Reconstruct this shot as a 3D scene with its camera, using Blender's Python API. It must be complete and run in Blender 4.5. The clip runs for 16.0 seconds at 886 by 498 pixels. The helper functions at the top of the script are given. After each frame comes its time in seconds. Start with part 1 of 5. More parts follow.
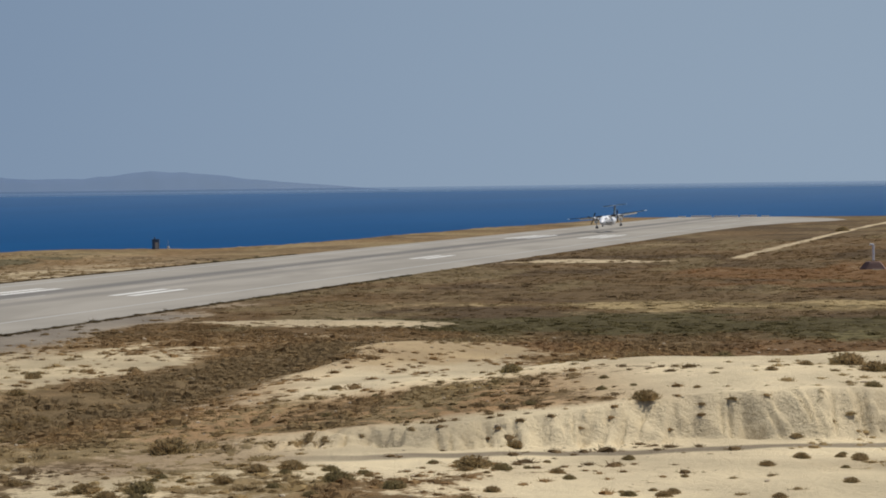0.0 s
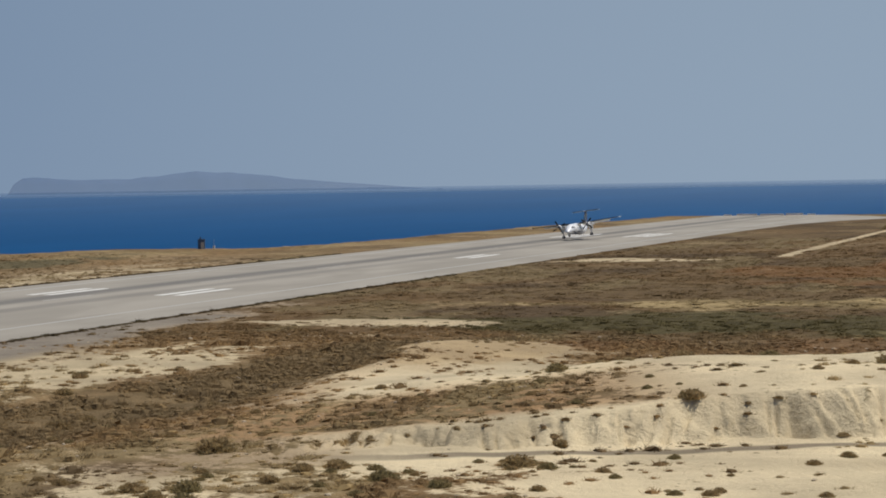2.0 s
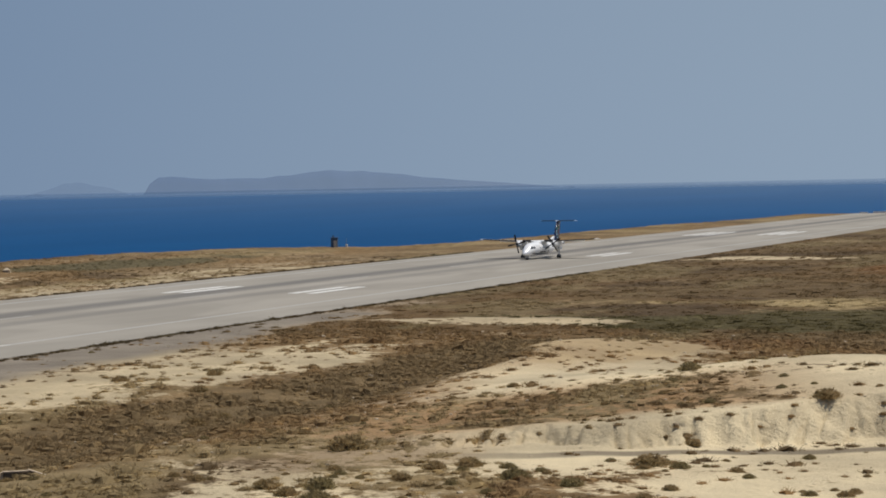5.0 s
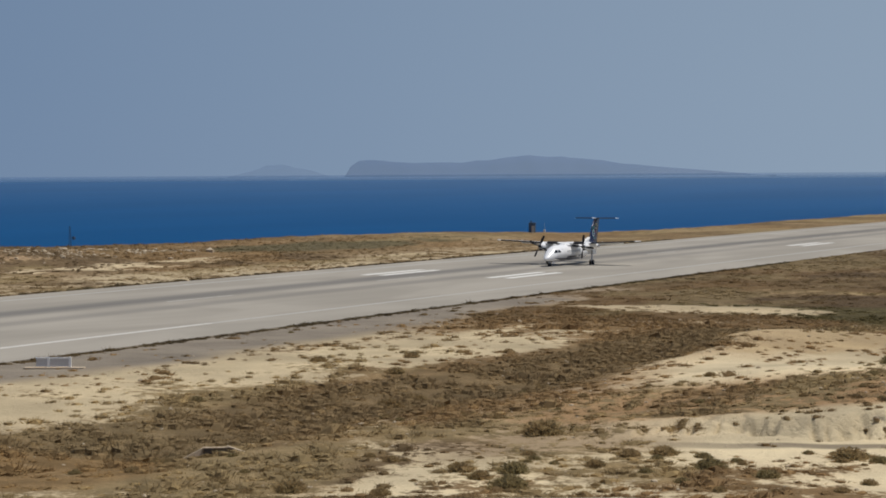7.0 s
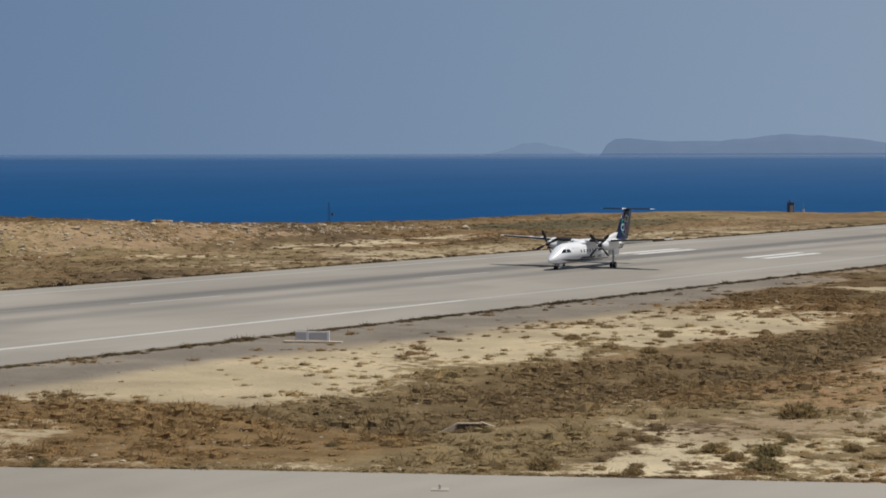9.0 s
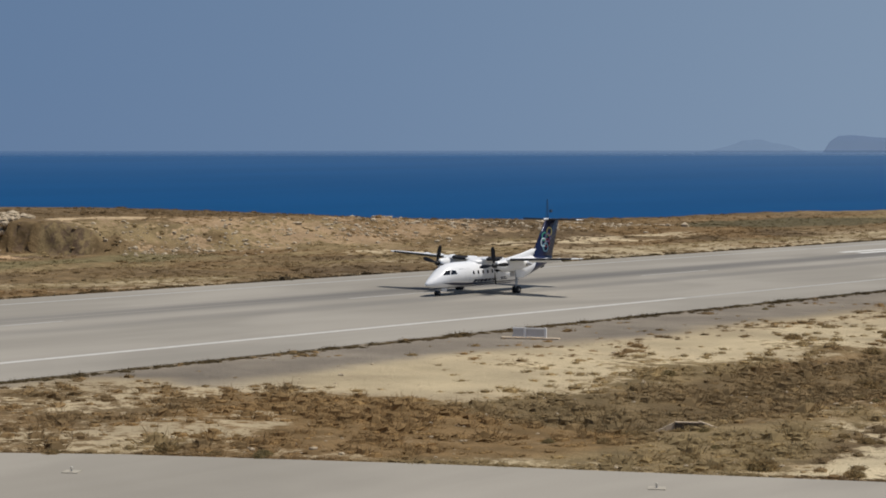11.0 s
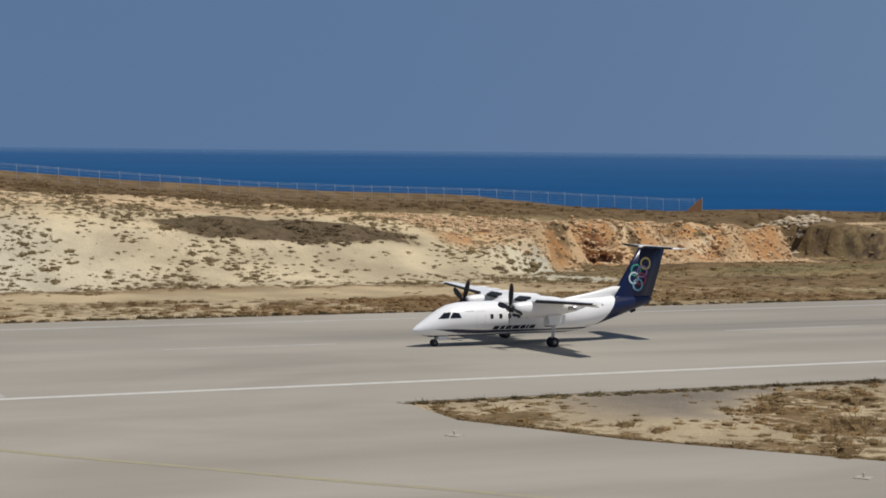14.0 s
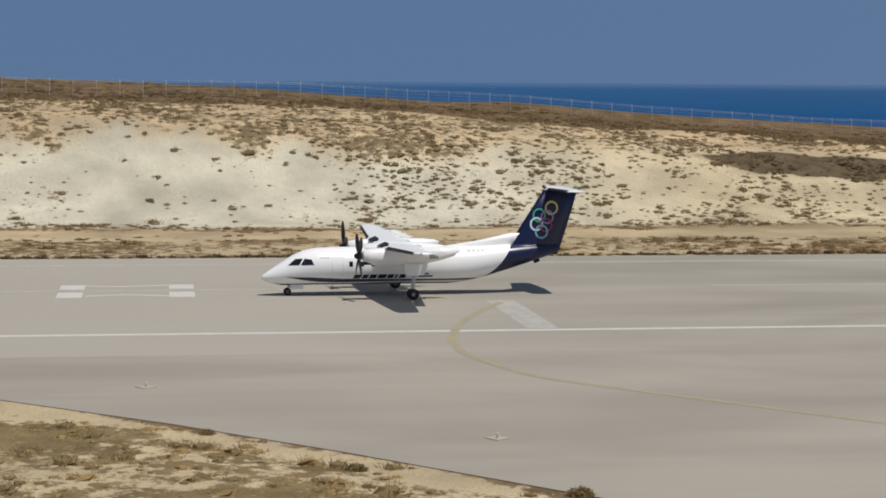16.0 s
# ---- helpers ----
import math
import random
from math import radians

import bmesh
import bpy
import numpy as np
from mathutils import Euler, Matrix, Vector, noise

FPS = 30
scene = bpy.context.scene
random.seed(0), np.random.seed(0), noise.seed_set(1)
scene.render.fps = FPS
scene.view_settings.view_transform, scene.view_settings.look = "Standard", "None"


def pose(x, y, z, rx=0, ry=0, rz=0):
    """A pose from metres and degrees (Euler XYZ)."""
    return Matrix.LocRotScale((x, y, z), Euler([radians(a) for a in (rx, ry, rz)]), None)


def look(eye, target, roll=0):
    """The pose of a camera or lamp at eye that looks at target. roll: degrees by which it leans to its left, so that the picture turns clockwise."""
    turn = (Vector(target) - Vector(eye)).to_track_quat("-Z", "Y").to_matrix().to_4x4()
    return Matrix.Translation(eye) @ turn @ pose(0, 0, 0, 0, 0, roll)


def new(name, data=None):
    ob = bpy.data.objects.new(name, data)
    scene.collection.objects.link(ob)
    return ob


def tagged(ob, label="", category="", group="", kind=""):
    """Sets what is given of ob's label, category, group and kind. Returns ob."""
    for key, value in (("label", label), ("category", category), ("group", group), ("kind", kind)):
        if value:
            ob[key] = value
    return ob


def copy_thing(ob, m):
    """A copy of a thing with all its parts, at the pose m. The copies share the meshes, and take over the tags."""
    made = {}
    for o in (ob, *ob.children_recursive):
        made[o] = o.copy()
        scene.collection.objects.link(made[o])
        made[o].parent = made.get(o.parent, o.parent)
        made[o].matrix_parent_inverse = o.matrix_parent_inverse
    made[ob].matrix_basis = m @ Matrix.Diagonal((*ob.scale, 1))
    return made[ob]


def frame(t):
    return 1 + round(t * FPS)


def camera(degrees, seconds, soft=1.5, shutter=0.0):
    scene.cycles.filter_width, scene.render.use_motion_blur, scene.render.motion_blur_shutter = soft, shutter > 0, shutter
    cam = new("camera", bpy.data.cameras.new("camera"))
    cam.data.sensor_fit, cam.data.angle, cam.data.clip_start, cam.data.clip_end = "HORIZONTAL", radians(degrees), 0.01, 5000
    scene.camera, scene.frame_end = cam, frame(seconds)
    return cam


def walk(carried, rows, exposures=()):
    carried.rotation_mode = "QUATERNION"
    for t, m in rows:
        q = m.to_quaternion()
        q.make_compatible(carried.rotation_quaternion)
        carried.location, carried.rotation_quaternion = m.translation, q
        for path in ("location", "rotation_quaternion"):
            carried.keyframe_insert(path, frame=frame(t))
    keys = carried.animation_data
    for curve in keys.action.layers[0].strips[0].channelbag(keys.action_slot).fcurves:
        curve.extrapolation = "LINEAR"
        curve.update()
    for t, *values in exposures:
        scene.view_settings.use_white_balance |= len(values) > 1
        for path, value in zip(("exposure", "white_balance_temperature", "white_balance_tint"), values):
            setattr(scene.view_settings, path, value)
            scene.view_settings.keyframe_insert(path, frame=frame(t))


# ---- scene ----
cam = camera(25.54, 16.0, soft=1.8)
EYE = 15.2
# seconds, turn to the left, tilt, lean to the right (degrees); the camera stands on one spot and pans
PAN = [
    (0.0, 17.700, -1.833, 0.747), (0.5, 18.012, -1.831, 0.786), (1.0, 18.343, -1.844, 0.839), (1.5, 18.675, -1.843, 0.902),
    (2.0, 19.018, -1.838, 0.927), (2.5, 19.371, -1.847, 1.009), (3.0, 19.737, -1.844, 1.063), (5.5, 24.114, -1.850, 0.884),
    (6.0, 25.509, -1.920, 0.612), (6.5, 27.026, -2.054, 0.481), (7.0, 28.678, -2.179, 0.338), (7.5, 30.457, -2.318, 0.184),
    (8.0, 32.342, -2.465, 0.062), (8.5, 34.237, -2.630, 0.126), (9.0, 36.151, -2.789, 0.137), (11.5, 45.382, -2.801, 0.031),
    (12.0, 49.655, -2.718, 0.022), (12.5, 55.493, -2.679, -0.046), (13.0, 58.883, -2.662, -0.239), (13.5, 60.628, -2.669, -0.553),
    (14.0, 65.666, -2.864, -0.560), (14.5, 70.984, -3.236, -0.524), (15.0, 74.385, -3.801, -0.553), (15.5, 77.737, -4.355, -0.474),
    (16.0, 81.712, -4.876, -0.379),
]


def view(turn, tilt, lean):
    return pose(0, 0, EYE, 0, 0, turn) @ pose(0, 0, 0, 90 + tilt) @ pose(0, 0, 0, 0, 0, -lean)


walk(cam, [(t, view(a, b, c)) for t, a, b, c in PAN], exposures=[(0.0, 0.0), (16.0, 0.0)])

# ---- light ----
SUN = Vector((0.33, 0.25, 1.0)).normalized()
world = bpy.data.worlds.new("world")
scene.world = world
world.use_nodes = True
wt = world.node_tree
sky = wt.nodes.new("ShaderNodeTexSky")
sky.sky_type = "NISHITA"
sky.sun_disc = False
sky.sun_elevation = math.asin(SUN.z)
sky.sun_rotation = math.atan2(SUN.x, SUN.y)
sky.altitude, sky.air_density, sky.dust_density, sky.ozone_density = 100, 1.0, 0.6, 1.5


def world_node(kind, links=(), **values):
    n = wt.nodes.new(kind)
    for k, v in values.items():
        if k == "op":
            n.operation = v
    for i, v in links:
        if hasattr(v, "is_linked"):
            wt.links.new(v, n.inputs[i])
        else:
            n.inputs[i].default_value = v
    return n


# summer haze lies over the lowest degrees of the sky, paler to the north-east and bluer to the west
way = world_node("ShaderNodeTexCoord").outputs["Generated"]
axes = world_node("ShaderNodeSeparateXYZ", [(0, way)]).outputs
ahead = world_node("ShaderNodeMath", [(0, axes[1]), (1, 0.0)], op="MAXIMUM")
north = world_node("ShaderNodeMath", [(0, ahead.outputs[0]), (1, 3.6)], op="POWER")
haze = world_node("ShaderNodeMix", [(0, north.outputs[0]), (6, (0.107, 0.184, 0.326, 1)), (7, (0.291, 0.375, 0.480, 1))])
haze.data_type = "RGBA"
wt.links.new(north.outputs[0], haze.inputs[0])
low = world_node("ShaderNodeMapRange", [(0, axes[2]), (1, 0.0), (2, 0.085), (3, 0.98), (4, 0.96)])
veil = world_node("ShaderNodeVectorMath", [(0, haze.outputs[2]), (3, 1.0)], op="SCALE")
wt.links.new(low.outputs[0], veil.inputs["Scale"])
high = world_node("ShaderNodeVectorMath", [(0, sky.outputs[0])], op="SCALE")
high.inputs["Scale"].default_value = 0.06
rise = world_node("ShaderNodeMapRange", [(0, axes[2]), (1, 0.10), (2, 0.50)])
rise.interpolation_type = "SMOOTHSTEP"
blend = world_node("ShaderNodeMix")
blend.data_type = "RGBA"
wt.links.new(rise.outputs[0], blend.inputs[0])
wt.links.new(veil.outputs[0], blend.inputs[6])
wt.links.new(high.outputs[0], blend.inputs[7])
wt.nodes["Background"].inputs["Strength"].default_value = 1.0
wt.links.new(blend.outputs[2], wt.nodes["Background"].inputs["Color"])
sun = new("sun", bpy.data.lights.new("sun", "SUN"))
sun.data.energy, sun.data.angle, sun.data.color = 3.3, radians(0.5), (1.0, 0.95, 0.87)
sun.matrix_world = look(SUN * 800, (0, 0, 0))


# ---- materials ----
class Nodes:
    """A small wrapper to wire a material's nodes."""

    def __init__(self, name, roughness=0.8, metal=0.0, spec=0.3):
        self.m = bpy.data.materials.new(name)
        self.m.use_nodes = True
        self.t = self.m.node_tree
        self.b = self.t.nodes["Principled BSDF"]
        self.b.inputs["Roughness"].default_value = roughness
        self.b.inputs["Metallic"].default_value = metal
        self.b.inputs["Specular IOR Level"].default_value = spec

    def put(self, socket, value):
        if hasattr(value, "is_linked"):
            self.t.links.new(value, socket)
        elif isinstance(value, (tuple, list)) and len(value) == 3 and socket.type == "RGBA":
            socket.default_value = (*value, 1)
        else:
            socket.default_value = value

    def coords(self, kind="Object"):
        return self.t.nodes.new("ShaderNodeTexCoord").outputs[kind]

    def math(self, op, a, b=0.0, c=0.0, clamp=False):
        n = self.t.nodes.new("ShaderNodeMath")
        n.operation, n.use_clamp = op, clamp
        for s, v in zip(n.inputs, (a, b, c)):
            self.put(s, v)
        return n.outputs[0]

    def split(self, vector):
        n = self.t.nodes.new("ShaderNodeSeparateXYZ")
        self.put(n.inputs[0], vector)
        return n.outputs

    def scaled(self, vector, size, turn=0.0):
        n = self.t.nodes.new("ShaderNodeMapping")
        self.put(n.inputs["Vector"], vector)
        n.inputs["Scale"].default_value = size
        n.inputs["Rotation"].default_value = (0, 0, radians(turn))
        return n.outputs[0]

    def noise(self, vector, scale, detail=4.0, rough=0.55, distortion=0.0):
        n = self.t.nodes.new("ShaderNodeTexNoise")
        self.put(n.inputs["Vector"], vector)
        n.inputs["Scale"].default_value, n.inputs["Detail"].default_value = scale, detail
        n.inputs["Roughness"].default_value, n.inputs["Distortion"].default_value = rough, distortion
        return n.outputs["Fac"]

    def step(self, value, low, high, a=0.0, b=1.0):
        n = self.t.nodes.new("ShaderNodeMapRange")
        n.interpolation_type = "SMOOTHSTEP"
        for s, v in zip(n.inputs, (value, low, high, a, b)):
            self.put(s, v)
        return n.outputs[0]

    def mix(self, fac, a, b, kind="MIX"):
        n = self.t.nodes.new("ShaderNodeMix")
        n.data_type, n.blend_type = "RGBA", kind
        self.put(n.inputs[0], fac)
        self.put(n.inputs[6], a)
        self.put(n.inputs[7], b)
        return n.outputs[2]

    def attribute(self, name, out="Color"):
        n = self.t.nodes.new("ShaderNodeAttribute")
        n.attribute_name = name
        return n.outputs[out]

    def island(self):
        return self.t.nodes.new("ShaderNodeNewGeometry").outputs["Random Per Island"]

    def colour(self, value):
        self.put(self.b.inputs["Base Color"], value)
        return self

    def rough(self, value):
        self.put(self.b.inputs["Roughness"], value)
        return self

    def leafy(self, colour, share=0.4):
        """Thin leaves and stalks let part of the light through."""
        thin, both = self.t.nodes.new("ShaderNodeBsdfTranslucent"), self.t.nodes.new("ShaderNodeMixShader")
        self.put(thin.inputs["Color"], colour)
        both.inputs[0].default_value = share
        self.t.links.new(self.b.outputs[0], both.inputs[1])
        self.t.links.new(thin.outputs[0], both.inputs[2])
        self.t.links.new(both.outputs[0], self.t.nodes["Material Output"].inputs["Surface"])
        return self

    def bump(self, height, strength=0.4, distance=0.05):
        n = self.t.nodes.new("ShaderNodeBump")
        n.inputs["Strength"].default_value, n.inputs["Distance"].default_value = strength, distance
        self.put(n.inputs["Height"], height)
        self.t.links.new(n.outputs[0], self.b.inputs["Normal"])
        return self


def plain(name, rgb, roughness=0.6, metal=0.0, vary=0.15, scale=6.0, spec=0.3):
    n = Nodes(name, roughness, metal, spec)
    g = n.noise(n.coords(), scale, 5)
    low, high = [tuple(c * k for c in rgb) for k in (1 - vary, 1 + vary)]
    return n.colour(n.mix(g, low, high)).m


def ground_material():
    n = Nodes("ground_soil", 0.95, 0, 0.1)
    v = n.coords()
    tint, scrub = n.attribute("tint"), n.attribute("scrub", "Fac")
    coarse, mid, fine = n.noise(v, 0.12, 4), n.noise(n.scaled(v, (1, 1, 1)), 0.75, 5, 0.65), n.noise(v, 4.0, 5, 0.7)
    soil = n.mix(n.step(coarse, 0.3, 0.7), n.mix(1.0, tint, (0.84, 0.82, 0.80), "MULTIPLY"), n.mix(1.0, tint, (1.12, 1.10, 1.06), "MULTIPLY"))
    soil = n.mix(n.step(fine, 0.52, 0.75, 0, 0.4), soil, n.mix(1.0, soil, (0.62, 0.56, 0.48), "MULTIPLY"))
    herb = n.attribute("herb")
    dry = n.mix(n.step(n.noise(v, 0.35, 5), 0.3, 0.7), n.mix(1.0, herb, (0.70, 0.69, 0.67), "MULTIPLY"), n.mix(1.0, herb, (1.32, 1.30, 1.28), "MULTIPLY"))
    dry = n.mix(n.step(fine, 0.4, 0.7, 0, 0.6), dry, n.mix(1.0, herb, (0.60, 0.60, 0.60), "MULTIPLY"))
    edge = n.math("SUBTRACT", n.math("MULTIPLY_ADD", n.math("SUBTRACT", mid, 0.5), 1.5, n.math("MULTIPLY", n.math("SUBTRACT", fine, 0.5), 0.6)), n.math("MULTIPLY_ADD", scrub, -1.1, 0.55))
    n.colour(n.mix(n.step(edge, -0.10, 0.12), soil, dry))
    return n.bump(n.math("ADD", n.math("MULTIPLY", mid, 2.0), fine), 0.7, 0.25).m


def asphalt_material(name, shade, streaks):
    n = Nodes(name, 0.9, 0, 0.2)
    v = n.coords()
    grain, patch = n.noise(v, 9.0, 6, 0.7), n.noise(n.scaled(v, (1, 0.08, 1)), 0.35, 5, 0.6)
    low, high = [tuple(c * k for c in shade) for k in (0.965, 1.03)]
    c = n.mix(n.step(patch, 0.3, 0.7), low, high)
    c = n.mix(n.step(n.noise(n.scaled(v, (1, 0.4, 1)), 0.06, 4), 0.4, 0.62, 0, 0.5), c, tuple(k * 1.12 for k in shade))
    broad = n.noise(n.scaled(v, (1.0, 0.45, 1), 24), 0.07, 4, 0.5, 0.6)
    c = n.mix(n.step(broad, 0.36, 0.64), n.mix(1.0, c, (0.90, 0.90, 0.895), "MULTIPLY"), n.mix(1.0, c, (1.07, 1.07, 1.07), "MULTIPLY"))
    if streaks:
        x, y, z = n.split(v)
        # rubber laid down along the two wheel tracks
        for centre, width, dark in ((-146.6, 4.2, 0.74), (-136.5, 2.8, 0.40)):
            away = n.math("ABSOLUTE", n.math("SUBTRACT", x, centre))
            worn = n.noise(n.scaled(v, (1.2, 0.012, 1)), 1.0, 4)
            c = n.mix(n.math("MULTIPLY", n.step(away, width * 0.2, width * 1.3, dark, 0.0), n.math("MULTIPLY", n.step(y, 20, 170, 0.22, 1.0), n.step(worn, 0.22, 0.5))), c, (0.12, 0.115, 0.11))
        # paler, newer paving beyond the threshold
        c = n.mix(n.step(n.math("ADD", y, n.math("MULTIPLY", n.noise(v, 0.05, 3), 20.0)), 14, 44, 0.85, 0.0), c, tuple(k * 1.22 for k in shade))
    c = n.mix(n.step(grain, 0.45, 0.7, 0, 0.18), c, tuple(k * 0.6 for k in shade))
    return n.colour(c).bump(grain, 0.2, 0.01).m


def paint_material(name, rgb, worn):
    n = Nodes(name, 0.75, 0, 0.25)
    v = n.coords()
    wear = n.step(n.noise(v, 0.9, 6, 0.7), 0.25, 0.75, worn * 0.35, worn)
    return n.colour(n.mix(wear, rgb, (0.30, 0.28, 0.25))).m


def sea_material():
    n = Nodes("hazed_sea_water", 0.6, 0, 0.04)
    v = n.coords()
    swell, chop = n.noise(n.scaled(v, (1, 0.35, 1), 25), 0.004, 5), n.noise(n.scaled(v, (1, 0.4, 1), 20), 0.05, 5)
    c = n.mix(n.step(swell, 0.3, 0.7), (0.0015, 0.058, 0.172), (0.0030, 0.068, 0.194))
    c = n.mix(n.step(chop, 0.6, 0.8, 0, 0.2), c, (0.010, 0.085, 0.20))
    n.colour(c).bump(chop, 0.3, 1.0)
    # haze over the far water is put in as alpha that falls with distance
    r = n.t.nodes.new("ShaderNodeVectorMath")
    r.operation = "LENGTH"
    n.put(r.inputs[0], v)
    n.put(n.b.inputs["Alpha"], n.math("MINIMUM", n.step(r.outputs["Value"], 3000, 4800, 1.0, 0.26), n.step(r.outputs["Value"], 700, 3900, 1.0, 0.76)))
    return n.m


GROUND = ground_material()
RUNWAY = asphalt_material("runway_asphalt", (0.338, 0.309, 0.262), True)
TAXIWAY = asphalt_material("taxiway_asphalt", (0.344, 0.313, 0.264), False)
FRESH_LINE = paint_material("bright_white_paint", (0.80, 0.79, 0.75), 0.22)
WHITE_LINE = paint_material("white_line_paint", (0.70, 0.68, 0.63), 0.45)
PALE_LINE = paint_material("worn_white_paint", (0.55, 0.53, 0.49), 0.75)
YELLOW_LINE = paint_material("yellow_line_paint", (0.44, 0.37, 0.18), 0.85)
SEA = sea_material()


def hazed_rock(name, low, high, veil):
    """Rock with many kilometres of haze put into its blues and low alpha; streaks paint the shading of gullies that run
    down its slopes.
    """
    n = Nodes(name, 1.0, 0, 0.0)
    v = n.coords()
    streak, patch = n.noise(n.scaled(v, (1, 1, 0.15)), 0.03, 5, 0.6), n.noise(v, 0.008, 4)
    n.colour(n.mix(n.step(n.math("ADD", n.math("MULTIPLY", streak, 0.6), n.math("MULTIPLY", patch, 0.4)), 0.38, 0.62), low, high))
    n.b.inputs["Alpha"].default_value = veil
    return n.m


# distance haze is part of the islands' blue colours and alpha
HAZED_ROCK = hazed_rock("hazed_island_rock", (0.01, 0.05, 0.19), (0.08, 0.12, 0.27), 0.17)
HAZED_ROCK_PALE = hazed_rock("hazed_far_island_rock", (0.02, 0.07, 0.22), (0.08, 0.13, 0.27), 0.07)


# ---- shape helpers ----
def link(name, bm, material, parent=None, label="", smooth=False):
    me = bpy.data.meshes.new(name)
    bm.to_mesh(me)
    bm.free()
    for m in material if isinstance(material, (list, tuple)) else (material,):
        me.materials.append(m)
    if smooth:
        for p in me.polygons:
            p.use_smooth = True
    ob = new(name, me)
    ob.parent = parent
    if label:
        ob["label"] = label
    return ob


part = link


def from_arrays(name, verts, faces, material, parent=None, label="", smooth=False):
    """A mesh out of computed arrays; faces all have the same number of corners."""
    me = bpy.data.meshes.new(name)
    verts, faces = np.asarray(verts, np.float32), np.asarray(faces, np.int32)
    me.vertices.add(len(verts))
    me.vertices.foreach_set("co", verts.ravel())
    k = faces.shape[1]
    me.loops.add(faces.size)
    me.loops.foreach_set("vertex_index", faces.ravel())
    me.polygons.add(len(faces))
    me.polygons.foreach_set("loop_start", np.arange(0, faces.size, k, dtype=np.int32))
    me.polygons.foreach_set("use_smooth", np.full(len(faces), smooth))
    me.update(calc_edges=True)
    me.validate()
    me.materials.append(material)
    ob = new(name, me)
    ob.parent = parent
    if label:
        ob["label"] = label
    return ob


def empty(name, m=None):
    ob = new(name)
    if m is not None:
        ob.matrix_basis = m
    return ob


def box(bm, centre, size, m=None, bevel=0.0):
    r = bmesh.ops.create_cube(bm, size=1, matrix=Matrix.LocRotScale(centre, None, size))
    if bevel:
        e = list({e for v in r["verts"] for e in v.link_edges})
        r = {"verts": list({v for f in bmesh.ops.bevel(bm, geom=e, offset=bevel, segments=2, affect="EDGES")["faces"] for v in f.verts} | {v for v in r["verts"] if v.is_valid})}
    if m is not None:
        bmesh.ops.transform(bm, matrix=m, verts=r["verts"])


def rod(bm, a, b, r1, r2=None, n=8):
    a, b = Vector(a), Vector(b)
    q = (b - a).to_track_quat("Z", "Y").to_matrix().to_4x4()
    bmesh.ops.create_cone(bm, cap_ends=True, segments=n, radius1=r1, radius2=r1 if r2 is None else r2, depth=(b - a).length, matrix=Matrix.Translation((a + b) / 2) @ q)


def loft(bm, rings, close=True):
    rows = [[bm.verts.new(p) for p in ring] for ring in rings]
    for a, b in zip(rows, rows[1:]):
        n = len(a)
        for i in range(n if close else n - 1):
            bm.faces.new((a[i], a[(i + 1) % n], b[(i + 1) % n], b[i]))
    if close:
        bm.faces.new(rows[0][::-1])
        bm.faces.new(rows[-1])
    bmesh.ops.recalc_face_normals(bm, faces=bm.faces)
    return rows


def slab(points, top, thick):
    bm = bmesh.new()
    low = [bm.verts.new((x, y, top - thick)) for x, y in points]
    high = [bm.verts.new((x, y, top)) for x, y in points]
    bm.faces.new(high)
    bm.faces.new(low[::-1])
    for i in range(len(points)):
        j = (i + 1) % len(points)
        bm.faces.new((low[i], low[j], high[j], high[i]))
    bmesh.ops.recalc_face_normals(bm, faces=bm.faces)
    return bm


def ribbon(points, width, z):
    """A painted band along a smooth line on the ground."""
    pts = []
    for i in range(len(points) - 1):
        p = [Vector(points[max(0, min(len(points) - 1, i + k))]) for k in (-1, 0, 1, 2)]
        for s in range(8):
            t = s / 8
            pts.append(0.5 * (2 * p[1] + (p[2] - p[0]) * t + (2 * p[0] - 5 * p[1] + 4 * p[2] - p[3]) * t * t + (3 * p[1] - p[0] - 3 * p[2] + p[3]) * t ** 3))
    pts.append(Vector(points[-1]))
    bm = bmesh.new()
    rows = []
    for i, p in enumerate(pts):
        d = (pts[min(i + 1, len(pts) - 1)] - pts[max(i - 1, 0)]).normalized()
        side = Vector((-d.y, d.x)) * width / 2
        rows.append((bm.verts.new((*(p + side), z)), bm.verts.new((*(p - side), z))))
    for a, b in zip(rows, rows[1:]):
        bm.faces.new((a[0], a[1], b[1], b[0]))
    bmesh.ops.recalc_face_normals(bm, faces=bm.faces)
    return bm


# ---- terrain ----
LATTICE = np.random.RandomState(7).rand(256, 256)


def value_noise(x, y):
    xi, yi = np.floor(x).astype(int), np.floor(y).astype(int)
    fx, fy = x - xi, y - yi
    fx, fy = fx * fx * (3 - 2 * fx), fy * fy * (3 - 2 * fy)
    a, b = LATTICE[xi & 255, yi & 255], LATTICE[(xi + 1) & 255, yi & 255]
    c, d = LATTICE[xi & 255, (yi + 1) & 255], LATTICE[(xi + 1) & 255, (yi + 1) & 255]
    return (a * (1 - fx) + b * fx) * (1 - fy) + (c * (1 - fx) + d * fx) * fy


def fbm(x, y, size, octaves=4, seed=0.0):
    total, amp, norm = 0, 1.0, 0
    for k in range(octaves):
        total = total + amp * value_noise(x / size * 2 ** k + 17.3 * k + seed, y / size * 2 ** k + 41.7 * k + seed)
        norm += amp
        amp *= 0.5
    return total / norm


def ramp(v, a, b):
    t = np.clip((v - a) / (b - a), 0, 1)
    return t * t * (3 - 2 * t)


